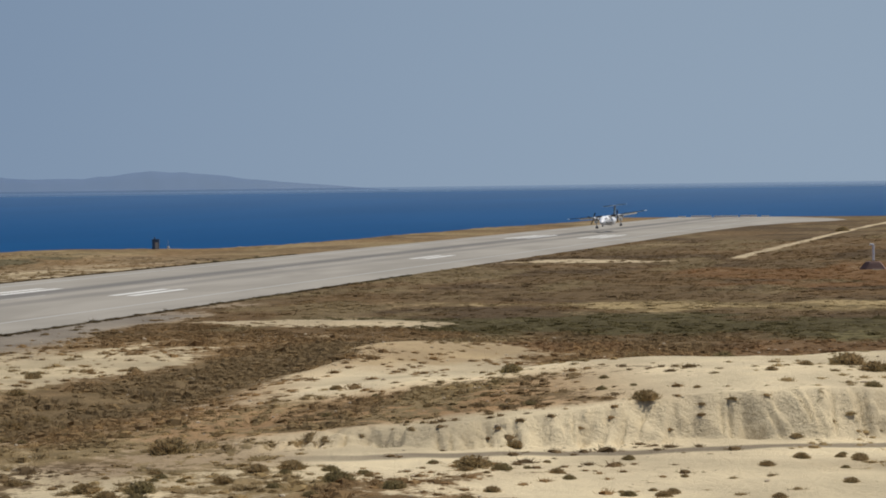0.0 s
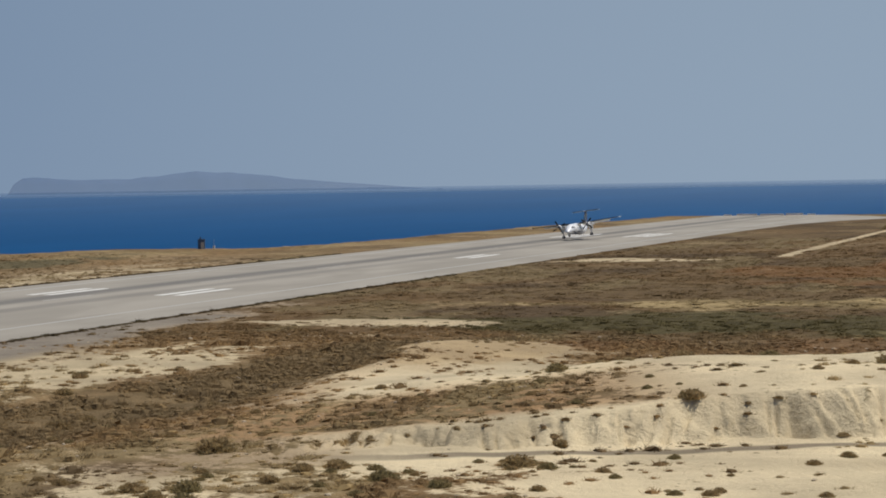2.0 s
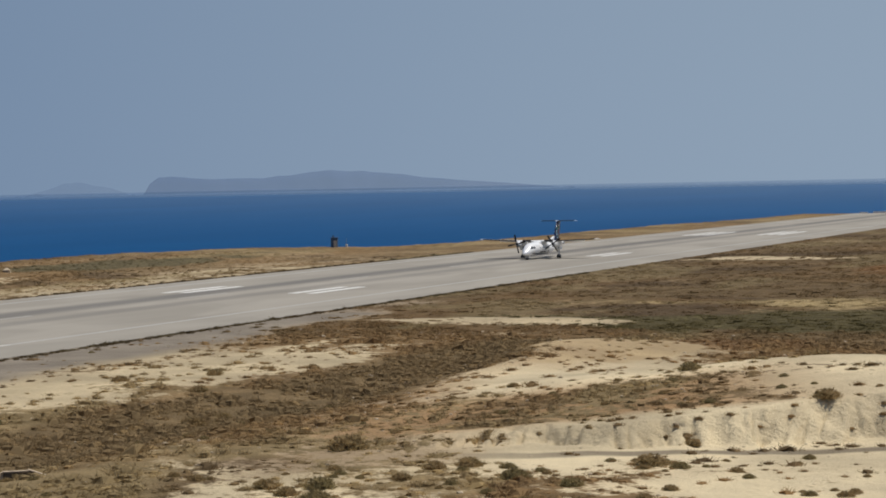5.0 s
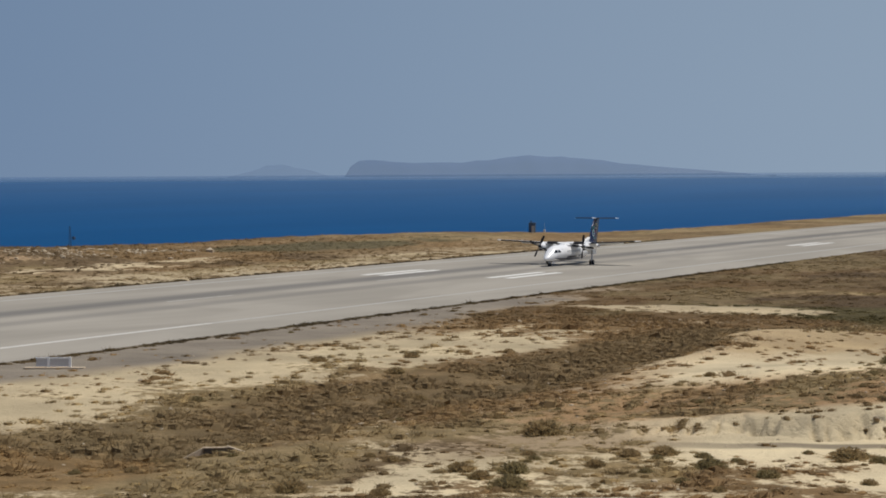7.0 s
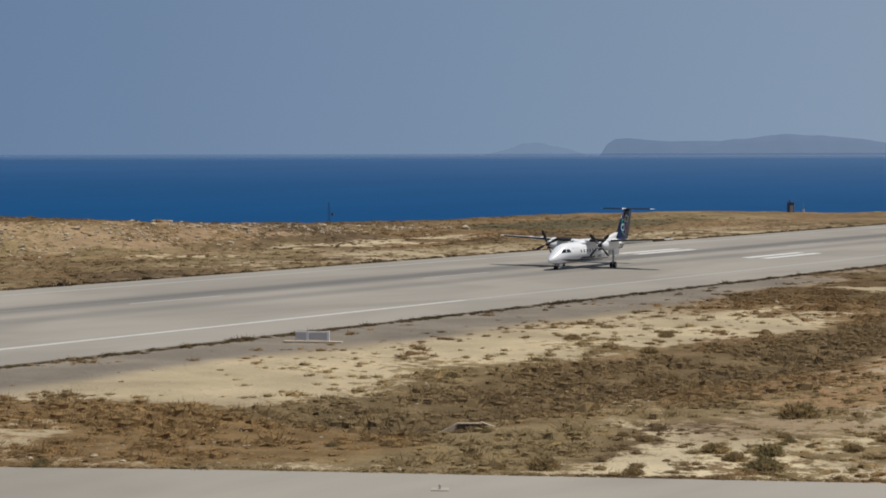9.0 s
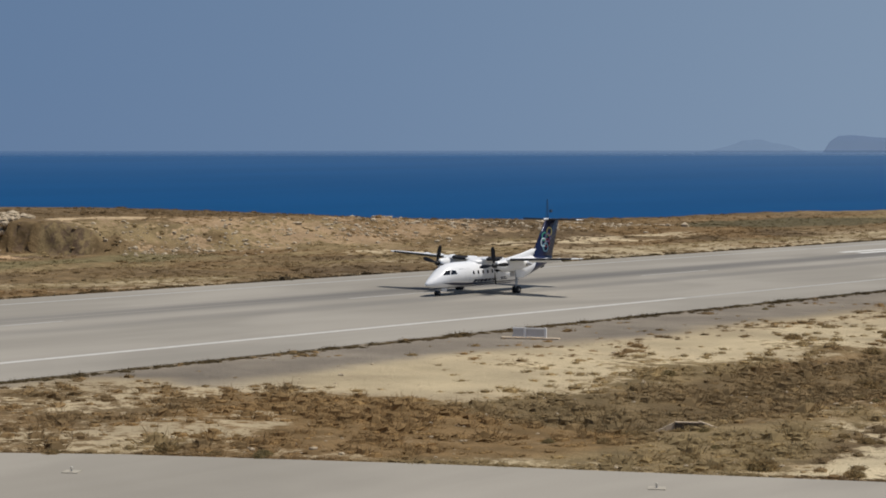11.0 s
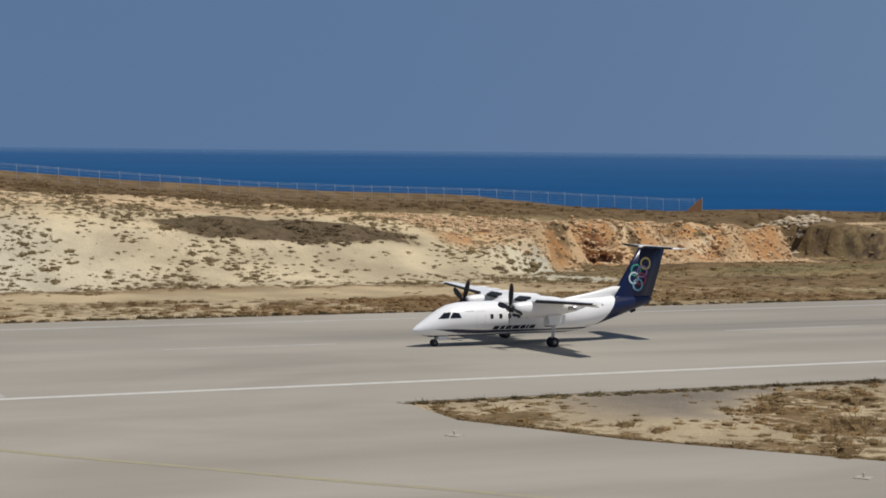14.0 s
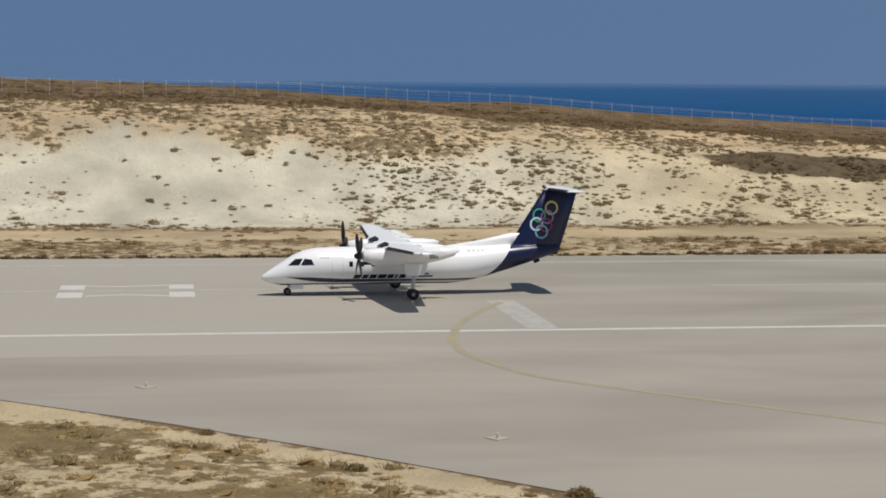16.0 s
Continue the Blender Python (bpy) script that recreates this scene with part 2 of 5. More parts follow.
# the crest behind the runway: its line, and its angle above the level by the bearing from the eye
CREST_Y = (-200, 200, 250, 320, 400, 480, 560, 640, 740, 1200)
CREST_X = (-275, -275, -272, -262, -250, -235, -215, -200, -190, -185)
BEARING = (9, 11, 14, 17, 21, 25, 28, 32, 36, 40, 44, 48, 52, 56, 59, 64, 68, 71, 76, 80, 83, 87, 90, 95, 180)
ANGLE = (-1.03, -1.05, -1.16, -1.32, -1.6, -1.74, -1.68, -1.73, -1.95, -2.0, -2.0, -1.8, -1.64, -1.6, -1.70, -1.50, -1.43, -1.36, -1.05, -0.72, -0.53, -0.26, -0.15, 0.0, 0.6)
BANK_A, BANK_B = Vector((-46, 103.5)), Vector((-4, 121.5))


def height(x, y):
    x, y = np.asarray(x, float), np.asarray(y, float)
    n1, n2, n3 = fbm(x, y, 24, 4, 3.0) - 0.5, fbm(x, y, 5, 4, 9.0) - 0.5, fbm(x, y, 70, 3, 5.0) - 0.5
    xc = np.interp(y, CREST_Y, CREST_X)
    zc = EYE + np.hypot(xc, y) * np.tan(np.radians(np.interp(np.degrees(np.arctan2(-xc, y)), BEARING, ANGLE)))
    # west of the runway
    xb = np.interp(y, (-100, 60, 94, 108, 130, 150, 165, 168, 173.5, 177, 230, 300), (-206, -205, -207, -215, -235, -237, -238, -251, -251, -228, -214, -200)) + 3 * n1
    u = np.clip((xb - x) / np.maximum(xb - xc, 5), 0, 1)
    smooth = 0.62 * ramp(u, 0.0, 0.42) + 0.38 * u ** 1.2
    quarry = 0.74 * ramp(u + 0.10 * n2, 0.0, 0.13) + 0.26 * ramp(u, 0.2, 0.9)
    share = ramp(y, 98, 122) * (1 - ramp(y, 176, 184))
    z = np.maximum(zc, -3) * (smooth * (1 - share) + quarry * share) * (x < xb)
    rubble = ramp(y, 176, 182) * (1 - ramp(y, 260, 330)) * np.exp(-((x + 232 + 8 * n1) / 7.5) ** 2)
    z = z + rubble * np.clip(0.25 + 2.0 * n1 + 1.5 * n2, 0, 1.1)
    cave = np.exp(-((y - 131) / 4) ** 4) * np.exp(-((x + 238.2) / 1.5) ** 2)
    z = z - 1.8 * cave
    ledge = share * ramp(xb - x, -2, 2) * (1 - ramp(xb - x, 8, 14))
    z = z + ledge * (np.floor((fbm(x, y, 3.2, 3, 14.0)) * 7) / 7 - 0.5) * 2.2
    z = z + (n2 * 0.7 + n1 * 0.8) * ramp(-x, 180, 205) * (1 - 0.8 * ramp(-x, 255, 272))
    z = z - np.clip((xc - 4 - x), 0, 1e9) * 0.4
    behind = np.interp(y, (-60, 6, 14, 40, 52, 132, 150, 400), (0.35, 0.35, 0.15, 0.2, 1.1, 1.25, 0, 0))
    fx = np.interp(y, (-60, 0, 50, 75), (-255, -261, -272, -274))
    z = z + ramp(fx - x, 0.5, 6) * (behind * (0.9 + 0.5 * n1) + 0.4 * np.clip(xc - 4 - x, 0, 16) * ramp(behind, 0.6, 1.0)) * (1 - ramp(fx - x, 22, 40))
    # east of the runway
    east = ramp(x, -104, -90)
    z = z + east * (0.5 * n1 + 0.35 * n2) * (1 - 0.6 * ramp(y, 250, 400))
    ditch = np.exp(-((x + 68 + 5 * n1 - 0.10 * (y - 120)) / 5.5) ** 2) * ramp(y, 66, 90) * (1 - ramp(y, 165, 190))
    z = z - 0.9 * ditch
    d = BANK_B - BANK_A
    along = ((x - BANK_A.x) * d.x + (y - BANK_A.y) * d.y) / d.length
    off = (-(x - BANK_A.x) * d.y + (y - BANK_A.y) * d.x) / d.length
    tall = 3.0 * ramp(along, -8, 36) * (1 + 0.3 * n1)
    lobes = fbm(along, off * 0.1, 6.5, 3, 6.0)
    fan = along + 0.8 * (off - 3) * (fbm(along, off * 0.0, 3.0, 2, 52.0) - 0.5) * 2
    wide = 1 - np.abs(2 * value_noise(fan / 1.5 + 9.0, off * 0.10 + 5.0) - 1)
    rill = 1 - np.abs(2 * value_noise(fan / 0.55 + 2.0, off * 0.14 + 3.0) - 1)
    t = np.clip((off + 3 * n1 - 3.4 + 6.4 * lobes + 1.0 * wide ** 2) / 3.2, 0, 1)
    face = np.clip(5 * t, 0, 1) * np.clip(2.2 * (1 - t), 0, 1)
    rise = 0.88 * (1 - (1 - t) ** 1.5) + 0.12 * ramp(off, 2, 14)
    cut = face * (0.95 * wide ** 5 + 0.52 * rill ** 3 + 1.3 * (fbm(along, off, 1.9, 4, 44.0) - 0.5))
    fall = 1 - ramp(off - 12 * n1, 22, 52)
    z = z + (tall * rise - cut * ramp(along, -6, 8)) * fall * (1 - ramp(along, 70, 120))
    z = z + 1.6 * np.exp(-((x + 59) / 9) ** 2 - ((y - 161) / 16) ** 2)
    # the path's cut and the rise in the north-east
    z = z + 1.5 * ramp(x, -75, -40) * ramp(y, 330, 420) * (1 - ramp(y, 620, 760))
    # the knoll from which one looks
    r = np.hypot(x, y)
    z = np.where(r < 47, np.maximum(z, 13.6 * np.clip(1 - (r - 3) / 44, 0, 1)), z)
    # pavements lie on level ground
    flat = (1 - ramp(np.abs(x + 138.5), 30.5, 36)) * (y < 905)
    flat = np.maximum(flat, ramp(y, 640, 690) * (x > -110) * (1 - ramp(x, -80, -72)) * (y < 880))
    z = z * (1 - flat) - 0.05 * flat
    t1, t2 = taxi_north(x), taxi_south(x)
    lane = ramp(x, -112, -104) * (1 - ramp(x, -22, -5)) * ramp(y, t2 - 7, t2 - 1) * (1 - ramp(y, t1 + 1, t1 + 7))
    z = z * (1 - lane) - 0.05 * lane
    # land's end in the north
    return z - 0.3 * np.clip(y - 870, 0, 1e9) - 0.2 * np.clip(x - 420, 0, 1e9)


NORTH = ((-120, 46.6), (-106, 46.4), (-100, 46.2), (-90, 51.5), (-77.7, 61.0), (-64, 69.3), (-36.6, 84.0), (-15, 90), (30, 92))
SOUTH = ((-120, -38), (-108.5, -26), (-101, -14.5), (-94.1, -7.4), (-86.8, 0.4), (-79.5, 7.3), (-69.4, 16.0), (-50, 31), (-30, 44), (30, 70))


def taxi_north(x):
    return np.interp(x, [p[0] for p in NORTH], [p[1] for p in NORTH])


def taxi_south(x):
    return np.interp(x, [p[0] for p in SOUTH], [p[1] for p in SOUTH])


CREAM, PALE, TAN, ORANGE, GREY, MARL, RED = (0.68, 0.575, 0.385), (0.55, 0.45, 0.295), (0.39, 0.285, 0.165), (0.44, 0.285, 0.15), (0.275, 0.240, 0.195), (0.61, 0.58, 0.465), (0.42, 0.22, 0.10)


def cover(x, y):
    """Soil colour and how much of it dry scrub covers, place by place."""
    x, y = np.asarray(x, float), np.asarray(y, float)
    n1, n2, n3 = fbm(x, y, 16, 4, 21.0) - 0.5, fbm(x, y, 5, 3, 33.0) - 0.5, fbm(x, y, 60, 3, 25.0) - 0.5
    soil = np.empty(x.shape + (3,))
    soil[...] = TAN
    scrub = np.full(x.shape, 0.82)

    def lay(w, rgb, s):
        nonlocal soil, scrub
        w = np.clip(w, 0, 1)
        soil = soil * (1 - w[..., None]) + np.array(rgb) * w[..., None]
        scrub = scrub * (1 - w) + s * w

    def spot(cx, cy, rx, ry, rough=0.9):
        d = np.hypot((x - cx) / rx, (y - cy) / ry) + rough * n1 * 2 + 0.5 * n2
        return 1 - ramp(d, 0.75, 1.1)

    east = ramp(x, -112, -106)
    # pale ground with scattered shrubs between the taxiway and the ditch
    lay(east * (1 - ramp(y + 25 * n1, 150, 175)), PALE, 0.50)
    lay(spot(-52, 92, 24, 12), PALE, 0.56)
    lay(spot(-16, 94, 24, 10), CREAM, 0.14)
    lay(spot(-44, 84, 14, 5), CREAM, 0.42)
    lay(spot(-57, 135, 10, 16), ORANGE, 0.62)
    lay(spot(-52, 112, 14, 16), (0.46, 0.35, 0.225), 0.70)
    # grey gravel strip and the pale tongue beside it
    lay(east * (1 - ramp(x + 9 * n1 + 0.02 * (y - 60), -99, -93)) * ramp(y, 48, 62) * (1 - ramp(y + 30 * n1, 205, 260)), GREY, 0.10)
    lay((1 - ramp(np.abs(x + 84 + 8 * n1 + (y - 140) * -0.14), 6, 10.5)) * ramp(y, 80, 95) * (1 - ramp(y + 20 * n1, 165, 200)), (0.56, 0.465, 0.305), 0.24)
    # scrub in the ditch and along the taxiway
    lay((1 - ramp(np.abs(x + 68 + 6 * n1 - 0.10 * (y - 120)), 5.5, 9.5)) * ramp(y, 62, 80) * (1 - ramp(y + 10 * n1, 172, 190)), TAN, 1.0)
    lay(spot(-78, 78, 13, 9), TAN, 0.92)
    lay(spot(-63, 84, 12, 9), TAN, 0.92)
    lay(spot(-92, 72, 12, 9), PALE, 0.62)
    south = east * (1 - ramp(y - taxi_south(x), -2, 0)) * (x < 20)
    lay(south, PALE, 0.46)
    lay(south * (1 - ramp(taxi_south(x) - y, 1.5, 4)), PALE, 0.12)
    # eroded bank and its top
    d = BANK_B - BANK_A
    along = ((x - BANK_A.x) * d.x + (y - BANK_A.y) * d.y) / d.length
    off = (-(x - BANK_A.x) * d.y + (y - BANK_A.y) * d.x) / d.length
    lay(ramp(along + 8 * n1, -4, 8) * ramp(off + 6 * n1, -14, -8) * (1 - ramp(off + 14 * n1 + 6 * n2, 36, 52)), CREAM, 0.10)
    lay((1 - ramp(np.abs(off + 3.8 + 2 * n1), 0.5, 1.2)) * ramp(along, 0, 10), (0.27, 0.225, 0.16), 0.12)
    lay(ramp(along, -12, -2) * (1 - ramp(along, 16, 30)) * ramp(off + 6 * n1, 2, 5) * (1 - ramp(off + 6 * n1, 16, 26)), ORANGE, 0.66)
    lay(spot(-56, 163, 7, 12), (0.50, 0.38, 0.225), 0.35)
    # fields north of the bank
    lay(spot(-30, 205, 34, 15), (0.20, 0.17, 0.08), 0.75)
    lay(spot(-30, 243, 40, 11), (0.42, 0.32, 0.165), 0.5)
    lay(spot(-85, 378, 18, 8), PALE, 0.2)
    lay(spot(-80, 202, 16, 6), PALE, 0.35)
    lay((1 - ramp(np.abs(x + 62 + 2 * n1), 1.0, 2.4)) * ramp(y, 380, 390), PALE, 0.05)
    # west of the runway
    west = ramp(-x, 168, 171)
    lay(west, TAN, 0.72)
    lay(west * (1 - ramp(-x + 10 * n1, 180, 196)) * (1 - ramp(y, 330, 400)), PALE, 0.55)
    lay(west * ramp(-x + 8 * n2, 186, 190) * (1 - ramp(-x, 197, 203)) * (1 - ramp(y + 20 * n1, 90, 120)), (0.52, 0.42, 0.27), 0.12)
    lay(west * ramp(-x + 6 * n1, 201, 205) * (1 - ramp(-x + 18 * n1 + 12 * n2 - 0.10 * y, 222, 234)) * (1 - ramp(y + 24 * n1, 108, 126)), MARL, 0.16)
    lay(west * ramp(-x + 14 * n1 + 8 * n2, 222, 232) * (1 - ramp(-x + 8 * n1, 256, 264)) * (1 - ramp(y + 20 * n1, 96, 120)), (0.60, 0.465, 0.295), 0.46)
    lay(west * ramp(-x + 6 * n1, 201, 205) * (1 - ramp(-x + 18 * n1, 232, 240)) * ramp(y + 22 * n1, 30, 62) * (1 - ramp(y, 104, 116)) * 0.85, (0.60, 0.50, 0.33), 0.24)
    lay(spot(-227, 80, 4, 17), (0.30, 0.22, 0.13), 0.95)
    lay(west * (1 - ramp(np.abs(x + 246 + 4 * n1), 9, 14)) * ramp(y + 10 * n1, 40, 70) * (1 - ramp(y, 200, 212)), (0.60, 0.455, 0.285), 0.14)
    q = west * ramp(-x, np.interp(y, (100, 112, 130), (224, 222, 231)), np.interp(y, (100, 112, 130), (229, 226, 234))) * (1 - ramp(-x, 248, 251)) * ramp(y + 12 * n1, 99, 108) * (1 - ramp(y, 164, 167))
    lay(q, (0.56, 0.40, 0.235), 0.08)
    lay(q * ramp(fbm(x * 1.6, y, 5, 4, 61.0), 0.50, 0.60), (0.46, 0.255, 0.115), 0.05)
    lay(q * ramp(fbm(x * 1.6, y, 4, 4, 66.0), 0.54, 0.62), (0.60, 0.47, 0.31), 0.05)
    lay(q * ramp(fbm(x * 2.0, y, 2.5, 3, 69.0), 0.60, 0.68), (0.22, 0.145, 0.075), 0.4)
    lay(spot(-239, 119, 5, 5) * 0.6, RED, 0.05)
    lay(spot(-239, 131, 4, 7) * 0.8, RED, 0.05)
    # the hollow's shade is painted in, as reddish soil made much darker
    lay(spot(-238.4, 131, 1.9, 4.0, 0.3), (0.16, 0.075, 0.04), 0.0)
    lay(spot(-242, 159, 7, 7) * 0.8, (0.50, 0.27, 0.12), 0.05)
    # brown bank of the recess, with the shade inside it painted into the colour
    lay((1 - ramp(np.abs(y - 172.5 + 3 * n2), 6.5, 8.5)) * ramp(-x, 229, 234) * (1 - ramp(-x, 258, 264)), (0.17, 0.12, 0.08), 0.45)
    lay(west * (1 - ramp(np.abs(x + 232 + 8 * n1), 9, 14)) * ramp(y, 178, 184) * (1 - ramp(y + 40 * n1, 260, 310)), (0.43, 0.305, 0.185), 0.55)
    lay(spot(-205, 245, 10, 60, 0.5) * ramp(n2 + n1, -0.06, 0.05), PALE, 0.2)
    lay(spot(-219, 165, 10, 34), (0.30, 0.24, 0.12), 0.75)
    lay(spot(-222, 345, 14, 45), (0.22, 0.18, 0.10), 0.85)
    lay(spot(-216, 128, 6, 13), (0.28, 0.225, 0.125), 0.9)
    lay(west * ramp(-x + 3 * n1, np.where(y > 100, 248, 253), np.where(y > 100, 251, 259)), (0.31, 0.225, 0.13), 0.92)
    soil = soil * (1 + 0.45 * n1 + 0.35 * n2)[..., None]
    # the scrub's own colour drifts between straw, rust brown, dark brown and dull green
    herb = np.empty(x.shape + (3,))
    herb[...] = (0.215, 0.150, 0.078)

    def tinge(w, rgb):
        nonlocal herb
        w = np.clip(w, 0, 1)[..., None]
        herb = herb * (1 - w) + np.array(rgb) * w

    m1, m2, m3 = fbm(x, y, 22, 4, 81.0), fbm(x, y, 30, 4, 87.0), fbm(x, y * 0.4, 14, 4, 93.0)
    tinge(ramp(m1, 0.50, 0.64), (0.155, 0.108, 0.060))
    tinge(ramp(m2, 0.52, 0.64) * 0.8, (0.245, 0.160, 0.078))
    tinge(south, (0.255, 0.188, 0.095))
    tinge(ramp(-x, 200, 206) * (1 - ramp(-x, 256, 262)) * (1 - ramp(y, 110, 135)) * 0.8, (0.245, 0.192, 0.112))
    tinge(ramp(m3, 0.56, 0.66) * 0.8, (0.290, 0.220, 0.115))
    tinge(spot(-15, 320, 45, 40) * 0.9, (0.27, 0.150, 0.066))
    tinge(spot(-35, 207, 40, 16), (0.135, 0.112, 0.052))
    tinge(spot(-30, 243, 42, 12), (0.33, 0.25, 0.125))
    tinge(spot(-20, 178, 26, 8) * 0.8, (0.22, 0.135, 0.068))
    tinge((1 - ramp(np.abs(x + 68 - 0.10 * (y - 120)), 5, 10)) * (y < 180) * (y > 70) * 0.8, (0.195, 0.142, 0.076))
    tinge(spot(-78, 78, 15, 10) * 0.8, (0.255, 0.165, 0.076))
    tinge(spot(-222, 345, 14, 45), (0.135, 0.112, 0.062))
    tinge(spot(-219, 165, 10, 34), (0.215, 0.175, 0.090))
    tinge(spot(-227, 80, 5, 18), (0.150, 0.112, 0.068))
    tinge(ramp(-x, 249, 256), (0.175, 0.120, 0.064))
    field = (ramp(y, 172, 198) * ramp(x, -112, -106))[..., None]
    herb = herb * (1 - field * np.array((0.30, 0.31, 0.31)))
    return soil, np.clip(scrub + 0.75 * n1 + 0.6 * n2, 0, 1), herb


def graded(stops):
    """Coordinates that run from stop to stop in even steps: (start, step), ..., (end, 0)."""
    out = []
    for (a, step), (b, _) in zip(stops, stops[1:]):
        k = max(1, round((b - a) / step))
        out += [a + (b - a) * i / k for i in range(k)]
    return np.array(out + [stops[-1][0]])


def terrain():
    gx = graded(((-560, 20), (-300, 3), (-282, 1.0), (-255, 0.6), (-222, 1.0), (-198, 2.0), (-170, 5.0), (-108, 1.0), (-48, 0.13), (-8, 1.0), (0, 4.0), (60, 20), (460, 0)))
    gy = graded(((-260, 20), (-60, 3), (-16, 1.0), (99, 0.17), (122, 0.8), (185, 1.0), (225, 2.2), (420, 6.0), (960, 0)))
    X, Y = np.meshgrid(gx, gy, indexing="ij")
    Z = height(X, Y)
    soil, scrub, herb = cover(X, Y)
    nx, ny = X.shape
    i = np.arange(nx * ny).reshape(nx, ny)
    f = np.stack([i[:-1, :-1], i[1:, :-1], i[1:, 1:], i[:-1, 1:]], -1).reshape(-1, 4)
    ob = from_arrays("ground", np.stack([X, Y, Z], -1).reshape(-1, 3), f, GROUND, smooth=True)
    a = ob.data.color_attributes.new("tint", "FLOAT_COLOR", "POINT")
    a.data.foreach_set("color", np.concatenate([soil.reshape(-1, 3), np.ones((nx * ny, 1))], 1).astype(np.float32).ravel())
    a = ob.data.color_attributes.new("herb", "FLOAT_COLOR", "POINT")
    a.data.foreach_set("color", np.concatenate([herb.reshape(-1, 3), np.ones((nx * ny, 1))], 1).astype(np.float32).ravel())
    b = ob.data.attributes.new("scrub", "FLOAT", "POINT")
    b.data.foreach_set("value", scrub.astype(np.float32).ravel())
    return tagged(ob, "dry pale soil and brown scrub on rolling coastal land", "ground", kind="structure")


ground = terrain()


def sea_sheet():
    bm = bmesh.new()
    rings = []
    for d in (150, 400, 800, 1400, 2200, 3200, 4200, 4800):
        z = -32 + (d - 150) / 4650 * 47.2
        rings.append([bm.verts.new((d * math.cos(a), d * math.sin(a), z)) for a in [radians(3 * k) for k in range(120)]])
    for a, b in zip(rings, rings[1:]):
        for k in range(120):
            bm.faces.new((a[k], b[k], b[(k + 1) % 120], a[(k + 1) % 120]))
    bm.faces.new(rings[0])
    bmesh.ops.recalc_face_normals(bm, faces=bm.faces)
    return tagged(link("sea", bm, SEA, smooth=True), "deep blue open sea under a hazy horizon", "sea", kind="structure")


sea = sea_sheet()


def island(name, start, end, peaks, far, material, label):
    """A ridge on the horizon between two bearings, with cliffs and spurs."""
    n = 140
    rings = []
    for i in range(n + 1):
        s = i / n
        b = radians(start + (end - start) * s)
        base = np.interp(s, [p[0] for p in peaks], [p[1] for p in peaks])
        h = EYE + far * math.tan(radians(base)) * (0.84 + 0.32 * float(fbm(np.array(s * 90), np.array(2.0), 6, 5, 4.0)))
        ring = []
        for k in range(7):
            q = k / 6
            wob = 60 * (float(fbm(np.array(s * 130), np.array(q * 3.0), 4, 3, 8.0)) - 0.5)
            d = far - 60 + 130 * q + wob * (1 - abs(2 * q - 1))
            z = 11 + (h - 11) * math.sin(math.pi * min(1, 0.04 + q * 0.96)) ** 0.7
            ring.append((-d * math.sin(b), d * math.cos(b), z if 0 < k < 6 else 10.5))
        rings.append(ring)
    bm = bmesh.new()
    loft(bm, rings)
    return tagged(link(name, bm, material), label, "island", kind="structure")


island("backdrop_island", 19.0, 31.55, ((0, -0.10), (0.08, 0.0), (0.16, 0.09), (0.27, 0.20), (0.40, 0.40), (0.52, 0.52), (0.57, 0.56), (0.63, 0.50), (0.72, 0.38), (0.85, 0.37), (0.93, 0.42), (0.965, 0.40), (0.985, 0.25), (1, -0.06)), 4560, HAZED_ROCK, "hazy blue-grey rocky island on the horizon")
island("backdrop_islet", 31.8, 35.2, ((0, -0.1), (0.2, 0.14), (0.45, 0.32), (0.6, 0.30), (0.72, 0.14), (1, -0.1)), 4700, HAZED_ROCK_PALE, "faint hazy islet beyond the larger island")

# ---- pavements ----
W0, W1 = -168.5, -108.5
runway = tagged(link("runway", slab([(W1, -260), (W1, 600), (-106, 680), (-97, 735), (-85, 765), (-83, 790), (-95, 825), (-118, 862), (-125, 868), (W0, 868), (W0, -260)], 0.0, 0.3), RUNWAY), "long grey asphalt runway with worn white markings", "runway", kind="structure")
taxi_points = [p for p in NORTH[1:]] + [(30, 70)] + [p for p in SOUTH[::-1] if -109 < p[0] < 30]
taxi_points = [(W1, 46.6)] + [p for p in taxi_points if p[0] > W1] + [(W1, -26)]
taxiway = tagged(link("taxiway", slab(taxi_points, -0.003, 0.3), TAXIWAY), "grey asphalt taxiway that branches off the runway", "taxiway", kind="structure")


def mark(name, x0, x1, y0, y1, material=WHITE_LINE, parent=runway, z=0.006, skew=0.0):
    bm = bmesh.new()
    k = max(1, int(abs(y1 - y0) / 40))
    for i in range(k):
        a, b = y0 + (y1 - y0) * i / k, y0 + (y1 - y0) * (i + 1) / k
        bm.faces.new([bm.verts.new(p) for p in ((x0, a, z), (x1, a + skew, z), (x1, b + skew, z), (x0, b, z))])
    bmesh.ops.recalc_face_normals(bm, faces=bm.faces)
    return link(name, bm, material, parent)


